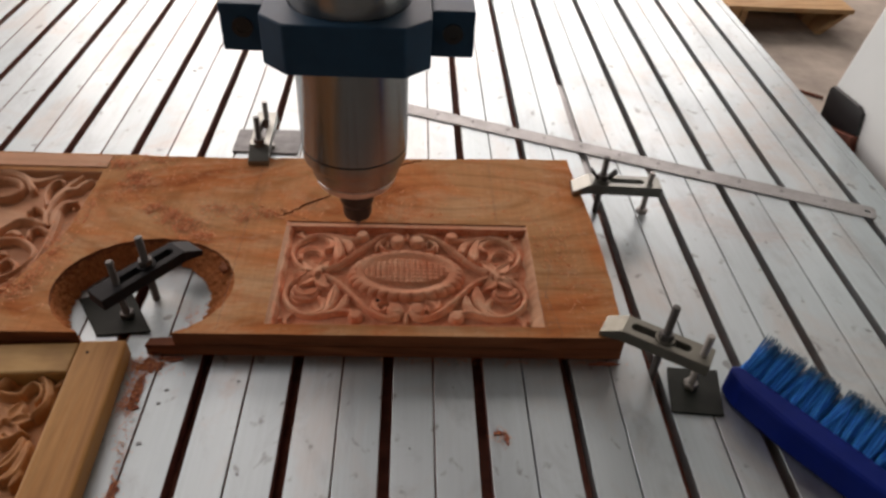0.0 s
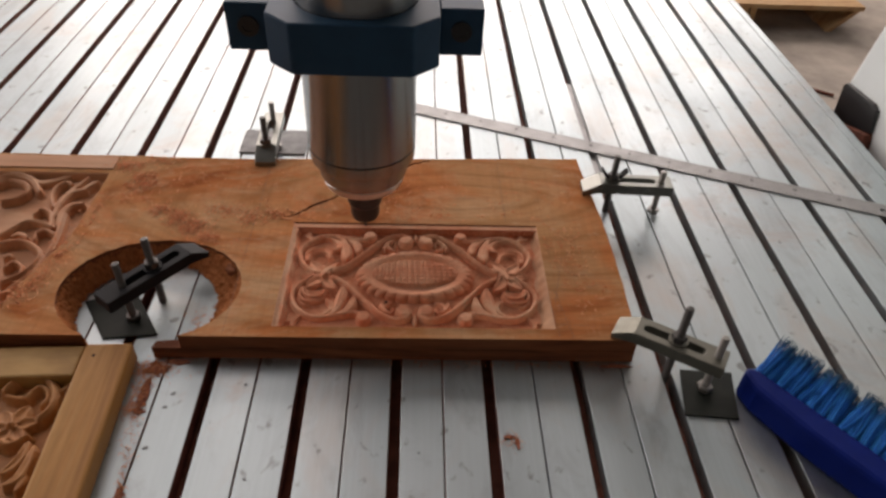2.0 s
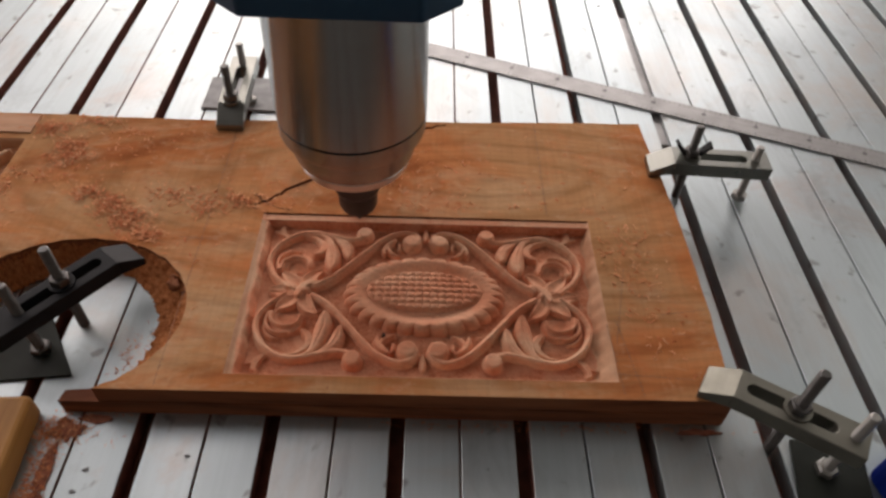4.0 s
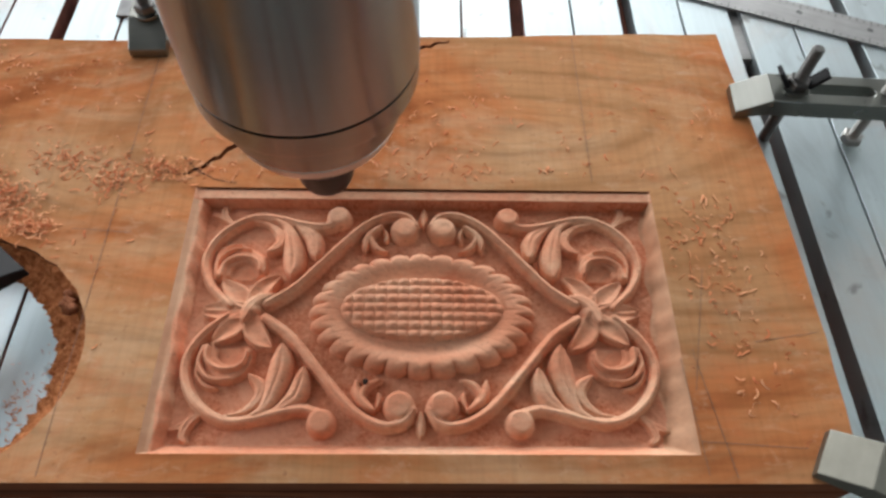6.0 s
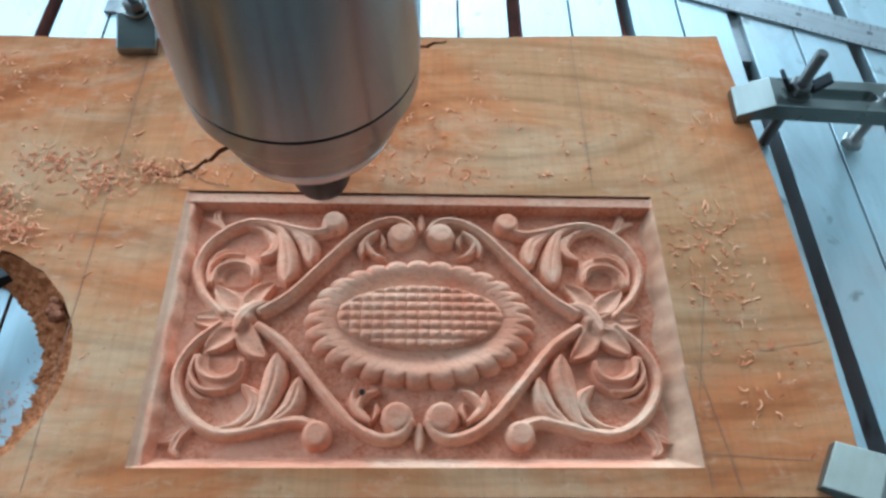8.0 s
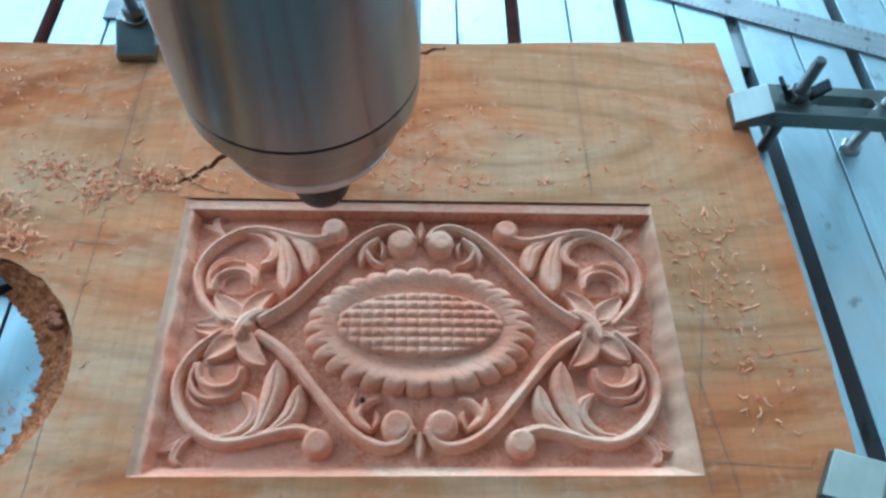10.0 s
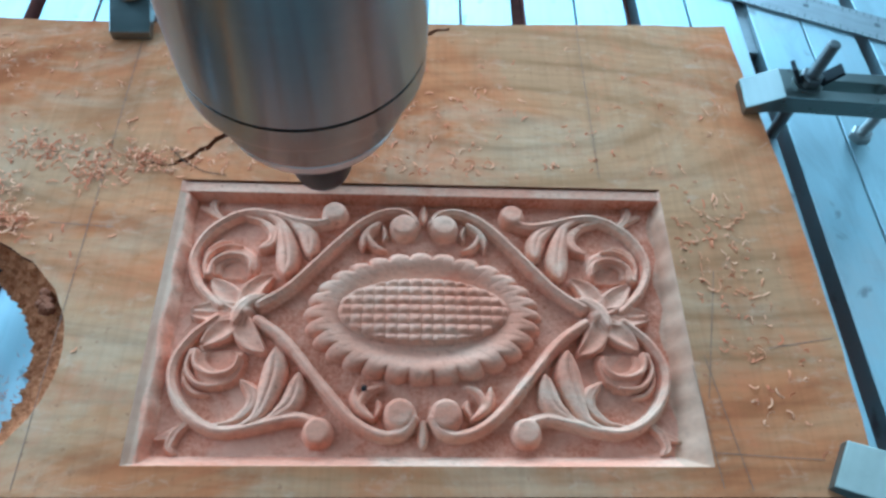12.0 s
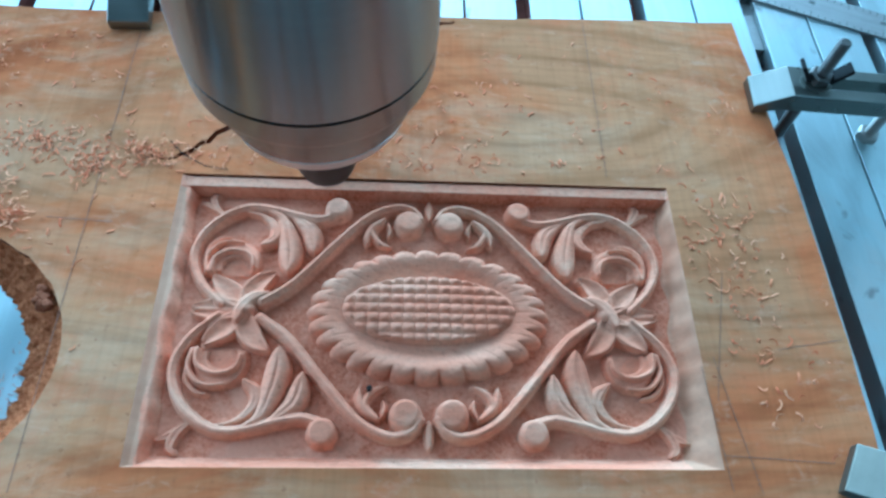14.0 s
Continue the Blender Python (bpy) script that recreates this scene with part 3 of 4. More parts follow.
board = thing("carved_board", (0.0, 0.53, 0.0), "thick orange-brown plank with freshly carved floral panel and oval cut-out", "wooden board")
upper = prism(board_outline(0.3915), [crack_loop(), [(PX0, PY0), (PX1, PY0), (PX1, PY1), (PX0, PY1)], [(QX0, QY0), (QX1, QY0), (QX1, QY1), (QX0, QY1)]], MID + 0.0002, BT)
up = part("plank", upper, BOARD, board)
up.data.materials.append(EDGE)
# Side faces take the darker wood, with their shade painted in.
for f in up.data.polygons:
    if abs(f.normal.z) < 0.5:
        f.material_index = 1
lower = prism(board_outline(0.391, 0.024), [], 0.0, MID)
part("plank_underside", lower, EDGE, board, "sawn lower half of the plank, darkened for shade")
def cut_wall():
    verts, faces = [], []
    n, rings = 300, 24
    for j in range(rings):
        t = j / (rings - 1)
        for i in range(n):
            a = math.radians(-52 + 284 * i / (n - 1))
            k = 0.93 - 0.25 * max(0, math.cos(a)) - 0.05 * max(0, -math.cos(a))
            k = 1.003 + (k - 0.006 - 1.003) * t
            p = Vector((OVX + OVA * k * math.cos(a), OVY + OVB * k * math.sin(a), 0.0245 * (1 - t) ** 1.2 + 0.0002))
            wob = 0.0024 * noise.noise(p * 260) + 0.0026 * noise.noise(p * 700) + 0.0016 * noise.noise(p * 1500)
            verts.append((p.x + wob * math.cos(a), max(p.y, 0.3918) + wob * math.sin(a) * 0.6, p.z + abs(wob) * 0.5))
    for j in range(rings - 1):
        for i in range(n - 1):
            q = j * n + i
            faces.append((q, q + 1, q + n + 1, q + n))
    return raw("cut_wall", verts, faces, SAWN, board, True, "rough dusty wall of the oval cut-out")


cut_wall()
r = random.Random(31)
for i in range(7):
    bm = turned([(0.0012, -0.004), (0.0030 * r.uniform(0.7, 1.2), -0.001), (0.0022, 0.0015), (0.0006, 0.0028)], 0, 0, 7)
    bm.transform(pose(-0.1600 + 0.004 * r.uniform(-1, 1), 0.480 + 0.006 * r.uniform(-1, 1), BT - 0.003, r.uniform(-50, 50), r.uniform(-50, 50), r.uniform(0, 360)))
    part("splinter", bm, EDGE, board, "dark splintered wood at the rim")
part("knot", turned([(0.0014, BT - 0.0055), (0.0013, BT - 0.0036), (0.0006, BT - 0.0033)], -0.0115, 0.4395, 10), CRACK, board, "small dark knot in the carving")
bm = bmesh.new()
r = random.Random(17)
rim_loop = [(-0.0150 + 0.0085 * r.uniform(0.85, 1.1) * math.cos(k * math.pi / 12), 0.6150 + 0.0075 * r.uniform(0.85, 1.1) * math.sin(k * math.pi / 12)) for k in range(24)]
part("branch_knot", prism(rim_loop, [], BT + 0.0001, BT + 0.0005, bm), KNOT, board, "round reddish knot with torn grain")
part("crack_bottom", box(-0.130, 0.032, 0.555, 0.671, MID + 0.0004, MID + 0.0012), CRACK, board)

CX, CY = 0.0150, 0.4768


def main_relief(gx, gy):
    x, y = (gx - CX) * 1000, (gy - CY) * 1000
    h = oval_panel(x, y)
    ground = -9.5
    z = ground + h
    # sloping sides of the sunk field
    low = np.clip((72 - y) / 144, 0, 1)
    wander = 0.7 * np.sin(y * 0.21) + 0.5 * np.sin(y * 0.53 + 1.0)
    lip = -125.5 + 4.5 + 1.5 * low + 0.6 * wander
    left = np.where(x < lip, -1.6 * step(-125.5, -121.5, x), -1.6 + (ground + 1.6) * step(0, 1, (x - lip) / 4.2))
    right = ground * step(0, 1, (125.5 - x + 0.5 * wander) / (4.0 + 8.0 * low))
    front = ground * np.clip((y + 73) / 6.5, 0, 1)
    back = np.where(y > 72.1, -2.4, np.where(y > 66.0, -1.0 - 0.05 * (72 - y), np.where(y > 65.4, -1.3 + (ground + 1.3) * (66.0 - y) / 0.6, ground)))
    wallz = np.maximum(np.maximum(left, right), np.maximum(front, back))
    inside = (np.abs(x) < 118) & (y < 65.0) & (y > -67)
    z = np.where(inside, np.maximum(z, wallz), wallz)
    rough = 0.12 * np.sin(gx * 5200 + 3 * np.sin(gy * 900)) * np.sin(gy * 1900 + 2 * np.sin(gx * 700))
    grit = np.random.default_rng(5).normal(0, 1, gx.shape)
    for _ in range(3):
        grit = (grit + np.roll(grit, 1, 0) + np.roll(grit, 1, 1) + np.roll(grit, -1, 0) + np.roll(grit, -1, 1)) / 5
    rough = 0.6 * rough + 0.22 * grit * (0.5 + 1.2 * (h < 1.0) * (wallz < ground + 0.5))
    z = np.where(wallz < -0.5, z + rough, z)
    return BT + np.minimum(z, 0) / 1000


carving = relief_sheet("carved_panel", PX0, PX1, PY0, PY1, 0.0005, main_relief, CARVED, board, "pale pinkish freshly carved oval flower panel with scrolls")
carving.data.materials.append(PALE)
carving.data.materials.append(GROUND)
for f in carving.data.polygons:
    x, y = (f.center.x - CX) * 1000, (f.center.y - CY) * 1000
    w = 2.0 + 7.5 * max(0, min(1, (72 - y) / 144))
    if y < 66 and (x > 124.5 - w - 1.5 + 1.5 * math.sin(y * 0.21) or x < -121.0 + 0.9 * math.sin(y * 0.17)):
        f.material_index = 1
    elif abs(x) < 121 and -67 < y < 66 and f.center.z < BT - 0.0082 + 0.0010 * noise.noise(Vector((x * 0.11, y * 0.11, 0.0))) and f.normal.z > 0.5:
        f.material_index = 2
    # Shade on the back wall painted dark red; the rear kerf gets it too.
    if 65.0 < y < 66.2 or y > 71.8:
        f.use_smooth = False
        f.material_index = 2


def side_relief(gx, gy):
    x, y = (gx - QX1) * 1000, (gy - 0.524) * 1000
    h = np.zeros(x.shape)
    h = cord(h, x, y, [(-25, 34), (-20, 7), (-17, -24), (-19, -49), (-27, -67), (-33, -76)], 4.5, 4.0, 8.0, 0.2)
    h = leaf(h, x, y, [(-25, 16), (-28, 36), (-24, 51), (-11, 53)], 5.5, 7.5, 8.5, 0.1)
    h = leaf(h, x, y, [(-35, 31), (-37, 55), (-32, 73), (-17, 78)], 5.5, 7.5, 8.5, 0.1)
    h = leaf(h, x, y, [(-38, 63), (-32, 80), (-22, 101)], 4.0, 7.5, 8.5, 0.1)
    h = leaf(h, x, y, [(-23, 75), (-18, 86), (-10, 94)], 4.0, 7.5, 8.5, 0.1)
    h = cord(h, x, y, [(-41, 47), (-50, 66), (-51, 83), (-44, 91), (-36, 87)], 3.4, 2.6, 8.0, 0.0)
    h = cord(h, x, y, [(-66, 74), (-82, 95), (-99, 103), (-114, 99), (-118, 85)], 4.0, 3.6, 8.5, 0.2)
    h = cord(h, x, y, [(-97, 57), (-83, 62), (-78, 76), (-88, 89), (-105, 93), (-114, 85)], 3.4, 2.6, 8.0, 0.2)
    h = leaf(h, x, y, [(-93, 106), (-73, 93), (-56, 99), (-39, 109)], 5.0, 6.5, 6.0, 0.2)
    h = cord(h, x, y, [(-31, 17), (-39, 36), (-51, 43), (-55, 34)], 3.6, 2.4, 8.0, 0.0)
    h = cord(h, x, y, [(-73, 0), (-66, 12), (-58, 22), (-45, 22), (-28, 14)], 3.6, 3.0, 8.5, 0.2)
    h = cord(h, x, y, [(-23, 4), (-34, 10), (-41, 5), (-39, -5)], 2.8, 2.2, 7.5, 0.0)
    h = leaf(h, x, y, [(-47, -2), (-57, 4), (-64, -1)], 3.6, 7.5, 6.5, 0.1)
    h = cord(h, x, y, [(-68, -14), (-60, -9), (-45, -9), (-30, -19), (-23, -31), (-25, -46), (-33, -60), (-42, -67)], 3.4, 3.4, 8.5, 0.2)
    h = cord(h, x, y, [(-49, -46), (-44, -38), (-34, -45), (-31, -58)], 3.0, 2.2, 7.5, 0.0)
    h = leaf(h, x, y, [(-55, -33), (-53, -29), (-49, -32)], 4.0, 7.5, 7.0, 0.0)
    h = cord(h, x, y, [(-37, -82), (-28, -75), (-21, -64)], 3.2, 2.4, 8.0, 0.0)
    h = cord(h, x, y, [(-31, -95), (-23, -88), (-17, -77)], 3.2, 2.4, 8.0, 0.0)
    h = h * 1.2
    ground = -10.5
    limit = -2 - 24 * step(20, -100, y)
    bank = ground * step(0, 5.0, limit - x)
    bank = np.maximum(bank, np.where(y > 106, 0, np.where(y > 103, ground * (106 - y) / 3, ground)))
    bank = np.maximum(bank, ground * np.clip((y + 109) / 6, 0, 1))
    z = np.where(bank <= ground + 0.01, ground + h, np.maximum(bank, np.minimum(ground + h, -0.5)))
    z = np.where(bank > -0.05, 0, z)
    return BT + np.minimum(z, 0) / 1000


older = relief_sheet("carved_side_panel", QX0, QX1, QY0, QY1, 0.0008, side_relief, OLD, board, "older carved leaf scrolls, dusty brown")
older.data.materials.append(BOARD)
for f in older.data.polygons:
    if f.center.z > BT - 0.0004:
        f.material_index = 1
part("back_rail", box(-0.80, -0.322, 0.6375, 0.6605, BT, BT + 0.0015), OLD, board, "raised plain border strip")

# ---- spindle ----
SX, SY = -0.0365, 0.5485
spindle = thing("router_spindle", (SX, SY, 0.018), "polished steel router spindle in a dark blue bracket over the board", "spindle")
crisp(part("body", turned([(0.0440, 0.1300), (0.0498, 0.1300), (0.0500, 0.1303), (0.0500, 0.1320), (0.0500, 0.42), (0.044, 0.42)], SX, SY, 96), SPINDLE, spindle))
part("groove", turned([(0.0484, 0.1278), (0.0484, 0.1303)], SX, SY, 64), NUT, spindle, "dark parting groove")
crisp(part("collar", turned([(0.040, 0.1128), (0.0462, 0.1129), (0.0490, 0.1160), (0.0496, 0.1180), (0.0497, 0.1282), (0.0480, 0.1283), (0.040, 0.1283)], SX, SY, 96), COLLAR, spindle, "chamfered steel collar"))
crisp(part("nose", turned([(0.036, 0.0955), (0.0408, 0.0956), (0.0420, 0.0990), (0.0430, 0.1060), (0.0434, 0.1128), (0.040, 0.1129)], SX, SY, 96), COLLAR, spindle, "tapered steel nose"))
crisp(part("seam", turned([(0.0395, 0.0945), (0.0395, 0.0957)], SX, SY, 64), NUT, spindle, "dark seam"))
crisp(part("lip", turned([(0.026, 0.0846), (0.0345, 0.0848), (0.0370, 0.0860), (0.0386, 0.0890), (0.0402, 0.0940), (0.0396, 0.0946), (0.034, 0.0947)], SX, SY, 64), LIP, spindle, "bright turned end ring"))
crisp(part("collet_nut", turned([(0.0060, 0.0370), (0.0100, 0.0376), (0.0128, 0.0398), (0.0145, 0.0445), (0.0147, 0.0560), (0.0170, 0.0600), (0.0170, 0.0850)], SX, SY, 40), NUT, spindle, "black collet nut"))
part("cutter", turned([(0.0006, 0.0187), (0.0015, 0.0235), (0.0016, 0.0310), (0.0030, 0.0320), (0.0030, 0.0385)], SX, SY, 20), BOLT, spindle, "thin steel engraving cutter")
ring = [(SX + 0.0502 * math.cos(2 * math.pi * i / 64), SY + 0.0502 * math.sin(2 * math.pi * i / 64)) for i in range(64)]
front_y = SY - 0.060
outline = [(SX - 0.047, front_y), (SX + 0.047, front_y), (SX + 0.068, front_y + 0.020), (SX + 0.068, SY + 0.062), (SX - 0.068, SY + 0.062), (SX - 0.068, front_y + 0.020)]
br = part("bracket", prism(outline, [ring], 0.224, 0.266), BLUE, spindle, "dark blue enamelled clamp bracket", bevel=0.0015)
for sx in (-1, 1):
    bm = box(*sorted((SX + sx * 0.0685, SX + sx * 0.104)), SY - 0.018, SY + 0.062, 0.224, 0.264)
    wing = part("wing", bm, BLUE, spindle, bevel=0.0015)
    # Proud black ring; its colour paints the dark of the bolt hole.
    bm = turned([(0.0085, 0.0), (0.0085, 0.0016), (0.0045, 0.0016), (0.0045, 0.0006)], 0, 0, 24)
    bm.transform(Matrix.Translation((SX + sx * 0.086, SY - 0.018, 0.245)) @ Matrix.Rotation(radians(90), 4, "X"))
    part("bolt_recess", bm, BLACK, wing, "dark bolt hole")

# ---- clamps ----


def clamp(tip, end, bolt_u, foot_u, bolt_top, foot_top, arm_mat, label, wing_nut=False, half=0.0115, z=0.0325):
    """A slotted strap clamp from its tip on the board to its heel, with a tie bolt and a jacking screw."""
    d = Vector((end[0] - tip[0], end[1] - tip[1], 0))
    length = d.length
    base = pose(tip[0], tip[1], 0, 0, 0, math.degrees(math.atan2(d.y, d.x)))
    ob = thing("strap_clamp", base, label, "clamp", "hold-down clamps")
    arm = prism([(0.018, -half), (length, -half), (length, half), (0.018, half)], [stadium(0.024, length - 0.018, 0.0042)], z, z + 0.012)
    v = [arm.verts.new(p) for p in ((0, -half, 0.0282), (0, half, 0.0282), (0, half, 0.034), (0, -half, 0.034), (0.018, -half, z), (0.018, half, z), (0.018, half, z + 0.012), (0.018, -half, z + 0.012))]
    for f in ((0, 1, 2, 3), (3, 2, 6, 7), (0, 4, 5, 1), (0, 3, 7, 4), (1, 5, 6, 2)):
        arm.faces.new([v[i] for i in f])
    part("arm", arm, arm_mat, ob, local=True, bevel=0.0006)

    def screw(name, u, z0, z1, r, lean=0.0):
        prof = [(r, z0)]
        n = int((z1 - z0) / 0.0016)
        for i in range(n):
            zz = z0 + (z1 - z0) * (i + 0.5) / n
            prof += [(r, zz - 0.0004), (r * 0.88, zz + 0.0003)]
        prof += [(r * 0.9, z1 - 0.0004), (r * 0.7, z1)]
        return part(name, turned(prof, u, 0, 14), BOLT if name == "tie_bolt" else BOLT if arm_mat is BLACKED else ZINC, ob, local=True)

    bolt = screw("tie_bolt", bolt_u, -0.0155, bolt_top, 0.0036)
    top = z + 0.012
    part("washer", turned([(0.0085, top + 0.0001), (0.0085, top + 0.0015), (0.004, top + 0.0015)], bolt_u, 0, 20), arm_mat, bolt, local=True)
    part("nut", turned([(0.0062, top + 0.0016), (0.0066, top + 0.0022), (0.0066, top + 0.0068), (0.0058, top + 0.0075)], bolt_u, 0, 6), BOLT, bolt, local=True)
    if wing_nut:
        for s in (-1, 1):
            bm = box(-0.0012, 0.0012, -0.004, 0.004, 0, 0.013)
            bm.transform(Matrix.Translation((bolt_u + s * 0.006, 0, top + 0.003)) @ Matrix.Rotation(s * radians(38), 4, "Y"))
            part("wing", bm, BLACKED, bolt, local=True, bevel=0.0006)
    heel = screw("jack_screw", foot_u, 0.0045, foot_top, 0.0034)
    part("foot", turned([(0.0062, 0.0022), (0.0068, 0.0030), (0.0068, 0.0068), (0.0058, 0.0078)], foot_u, 0, 6), BOLT if arm_mat is BLACKED else ZINC, heel, local=True)
    return ob


clamp((0.1995, 0.6155), (0.2975, 0.6105), 0.0325, 0.0865, 0.075, 0.058, STEEL, "grey steel strap clamp with a wing nut on the plank's end", True)
clamp((0.1930, 0.4045), (0.2745, 0.3555), 0.0535, 0.087, 0.084, 0.068, DULL, "worn steel strap clamp with a bright ground tip")
clamp((-0.1565, 0.649), (-0.1590, 0.742), 0.022, 0.079, 0.079, 0.066, STEEL, "grey steel strap clamp holding the plank's back edge")
clamp((-0.1915, 0.5005), (-0.2570, 0.4190), 0.052, 0.083, 0.078, 0.070, BLACKED, "blackened steel strap clamp inside the oval cut-out", half=0.0112)


def pad(loop, thick, material, label, name="packing_plate"):
    ob = part(name, prism(loop, [], 0.0002, thick), material, bevel=0.0004)
    return tagged(ob, label, "plate", "packing plates")


pad([(0.2435, 0.3325), (0.2885, 0.3285), (0.2985, 0.378), (0.2530, 0.381)], 0.0022, PLATE, "black-green steel packing plate under a clamp screw")
pad([(-0.204, 0.718), (-0.123, 0.7155), (-0.1205, 0.771), (-0.204, 0.7695)], 0.0022, GREYPLATE, "rough grey packing plate under a clamp")
pad([(-0.264, 0.411), (-0.217, 0.417), (-0.254, 0.474), (-0.296, 0.457)], 0.0022, PLATE, "black steel packing plate in the oval cut-out")

# ---- ruler ----
ra, rb = Vector((-0.0045, 0.8435, 0)), Vector((0.5735, 0.6195, 0))
rd = rb - ra
rl = rd.length
ruler = thing("steel_ruler", pose(ra.x, ra.y, 0.0003, 0, 0, math.degrees(math.atan2(rd.y, rd.x))), "long scratched steel ruler lying across the bed", "ruler")
part("blade", prism([(0.012, -0.0125), (rl - 0.004, -0.0125), (rl, -0.008), (rl, 0.008), (rl - 0.004, 0.0125), (0.0, 0.0125)], [[(rl - 0.010 + 0.003 * math.cos(2 * math.pi * i / 14), 0.003 * math.sin(2 * math.pi * i / 14)) for i in range(14)]], 0.0, 0.0014), RULER, ruler, local=True)
bm = bmesh.new()
for i in range(117):
    u = 0.012 + i * 0.005
    depth = 0.007 if i % 10 == 0 else 0.0055 if i % 5 == 0 else 0.0035
    box(u, u + 0.0006, 0.0122 - depth, 0.0122, 0.00142, 0.0015, bm)
    box(u, u + 0.0006, -0.0122, -0.0122 + depth * 0.8, 0.00142, 0.0015, bm)
part("graduation", bm, TICK, ruler, local=True, label="fine engraved tick marks")
for i in range(12):
    u = 0.012 + i * 0.05
    part("figure", box(u - 0.002, u + 0.002, 0.0005, 0.004, 0.00142, 0.0015), TICK, ruler, local=True)

# ---- framed carving ----
fr = thing("framed_panel", pose(-0.2258, 0.3908, 0, 0, 0, 2.7), "honey-yellow wooden frame round a carved flower panel", "framed panel")
FT = 0.0205
part("stile", box(-0.0395, 0.0, -0.46, 0.0, 0.0, FT), YELLOW, fr, local=True, bevel=0.003)
part("rail", box(-0.40, -0.0397, -0.034, -0.0015, 0.0, FT - 0.001), YELLOW_RAIL, fr, local=True, bevel=0.002)
part("stile", box(-0.445, -0.4005, -0.46, 0.0, 0.0, FT), YELLOW, fr, local=True, bevel=0.003)
part("rail", box(-0.40, -0.0397, -0.46, -0.42, 0.0, FT - 0.001), YELLOW_RAIL, fr, local=True, bevel=0.002)
part("nail_hole", turned([(0.0016, FT - 0.0004), (0.0014, FT + 0.0002)], -0.029, -0.014, 12), CRACK, fr, local=True)


def framed_relief(gx, gy):
    x, y = gx * 1000, gy * 1000
    fx, fy = np.abs(x), np.abs(y)
    h = np.zeros(x.shape)
    # one flower and its scrolls, repeated by symmetry
    h = cord(h, fx, fy, [(126, 185), (129, 192), (136, 198), (147, 198), (160, 191), (167, 180), (168, 166), (163, 156)], 4.6, 4.0, 8.0, 0.2)
    h = cord(h, fx, fy, [(130, 179), (138, 177), (145, 177), (147, 183), (152, 188), (159, 184), (162, 175), (160, 168)], 3.2, 2.4, 7.0, 0.2)
    fxc, fyc = 143, 151
    for k in range(6):
        a = math.radians(60 * k + 12)
        c, t = math.cos(a), math.sin(a)
        h = petal(h, fx, fy, [(fxc + 3 * c, fyc + 3 * t), (fxc + 11 * c, fyc + 11 * t), (fxc + 20 * c, fyc + 20 * t)], 6.4, 7.6)
    h = dome(h, fx, fy, fxc, fyc, 4.2, 8.4)
    h = cord(h, fx, fy, [(142, 136), (148, 133), (154, 135), (159, 140)], 4.2, 3.0, 8.0, 0.2)
    h = leaf(h, fx, fy, [(152, 110), (157, 114), (161, 123), (162, 136)], 6.0, 7.0, 8.0, 0.3)
    h = leaf(h, fx, fy, [(158, 99), (165, 105), (168, 117), (168, 132)], 5.0, 7.0, 8.0, 0.2)
    h = leaf(h, fx, fy, [(169, 183), (172, 189), (175, 195)], 3.6, 5.0, 5.0, 0.1)
    h = leaf(h, fx, fy, [(167, 94), (169, 101), (170, 109)], 4.0, 6.0, 6.0, 0.1)
    h = cord(h, fx, fy, [(116, 140), (100, 132), (92, 114), (100, 98), (112, 104)], 5.0, 3.0, 8.0, 0.35)
    h = cord(h, fx, fy, [(90, 150), (70, 160), (46, 150), (40, 130), (56, 118), (68, 128)], 6.0, 4.0, 8.0, 0.35)
    h = cord(h, fx, fy, [(80, 90), (54, 70), (34, 58), (20, 40), (0, 34)], 5.0, 4.0, 7.5, 0.35)
    h = leaf(h, fx, fy, [(150, 60), (158, 44), (156, 22), (148, 4)], 6.0, 6.0, 5.0)
    return 0.0035 + 1.5 * h / 1000


panel = relief_sheet("carved_panel", -0.178, 0.178, -0.192, 0.192, 0.0011, framed_relief, HONEY, None, "honey-brown carved flower and scroll panel")
panel.parent = fr
panel.matrix_basis = Matrix.Translation((-0.2180, -0.2262, 0))

# ---- hand brush ----
brush = thing("hand_brush", pose(0.290, 0.356, 0.0, 0, 0, -52), "blue plastic hand brush lying on its side", "brush")
bm = prism([(0.000, 0.008), (0.004, 0.001), (0.02, -0.006), (0.06, -0.010), (0.16, -0.011), (0.26, -0.007), (0.34, -0.004), (0.345, 0.006), (0.24, 0.012), (0.10, 0.0145), (0.006, 0.0145)], [], 0.001, 0.031)
part("handle_block", bm, BRUSH, brush, "deep blue plastic block", bevel=0.005, local=True)
tufts = []
for variant in range(3):
    r = random.Random(20 + variant)
    verts, faces = [], []
    for i in range(90):
        a, q = r.random() * 6.283, 0.0036 * math.sqrt(r.random())
        bx, bz = q * math.cos(a), q * math.sin(a)
        ln = 0.042 * (0.85 + 0.16 * r.random())
        tx, tz = bx * 1.7 + 0.003 * (r.random() - 0.5), bz * 1.7 + 0.003 * (r.random() - 0.5)
        w = 0.00028
        k = len(verts)
        verts += [(bx - w, 0, bz), (bx + w, 0, bz), (bx, 0, bz + 1.6 * w), (tx - w * 0.7, ln, tz), (tx + w * 0.7, ln, tz), (tx, ln, tz + w)]
        faces += [(k, k + 1, k + 4, k + 3), (k + 1, k + 2, k + 5, k + 4), (k + 2, k, k + 3, k + 5), (k + 3, k + 4, k + 5)]
    mesh = bpy.data.meshes.new("bristle_tuft")
    mesh.from_pydata(verts, [], faces)
    mesh.materials.append(BRISTLE)
    tufts.append(mesh)
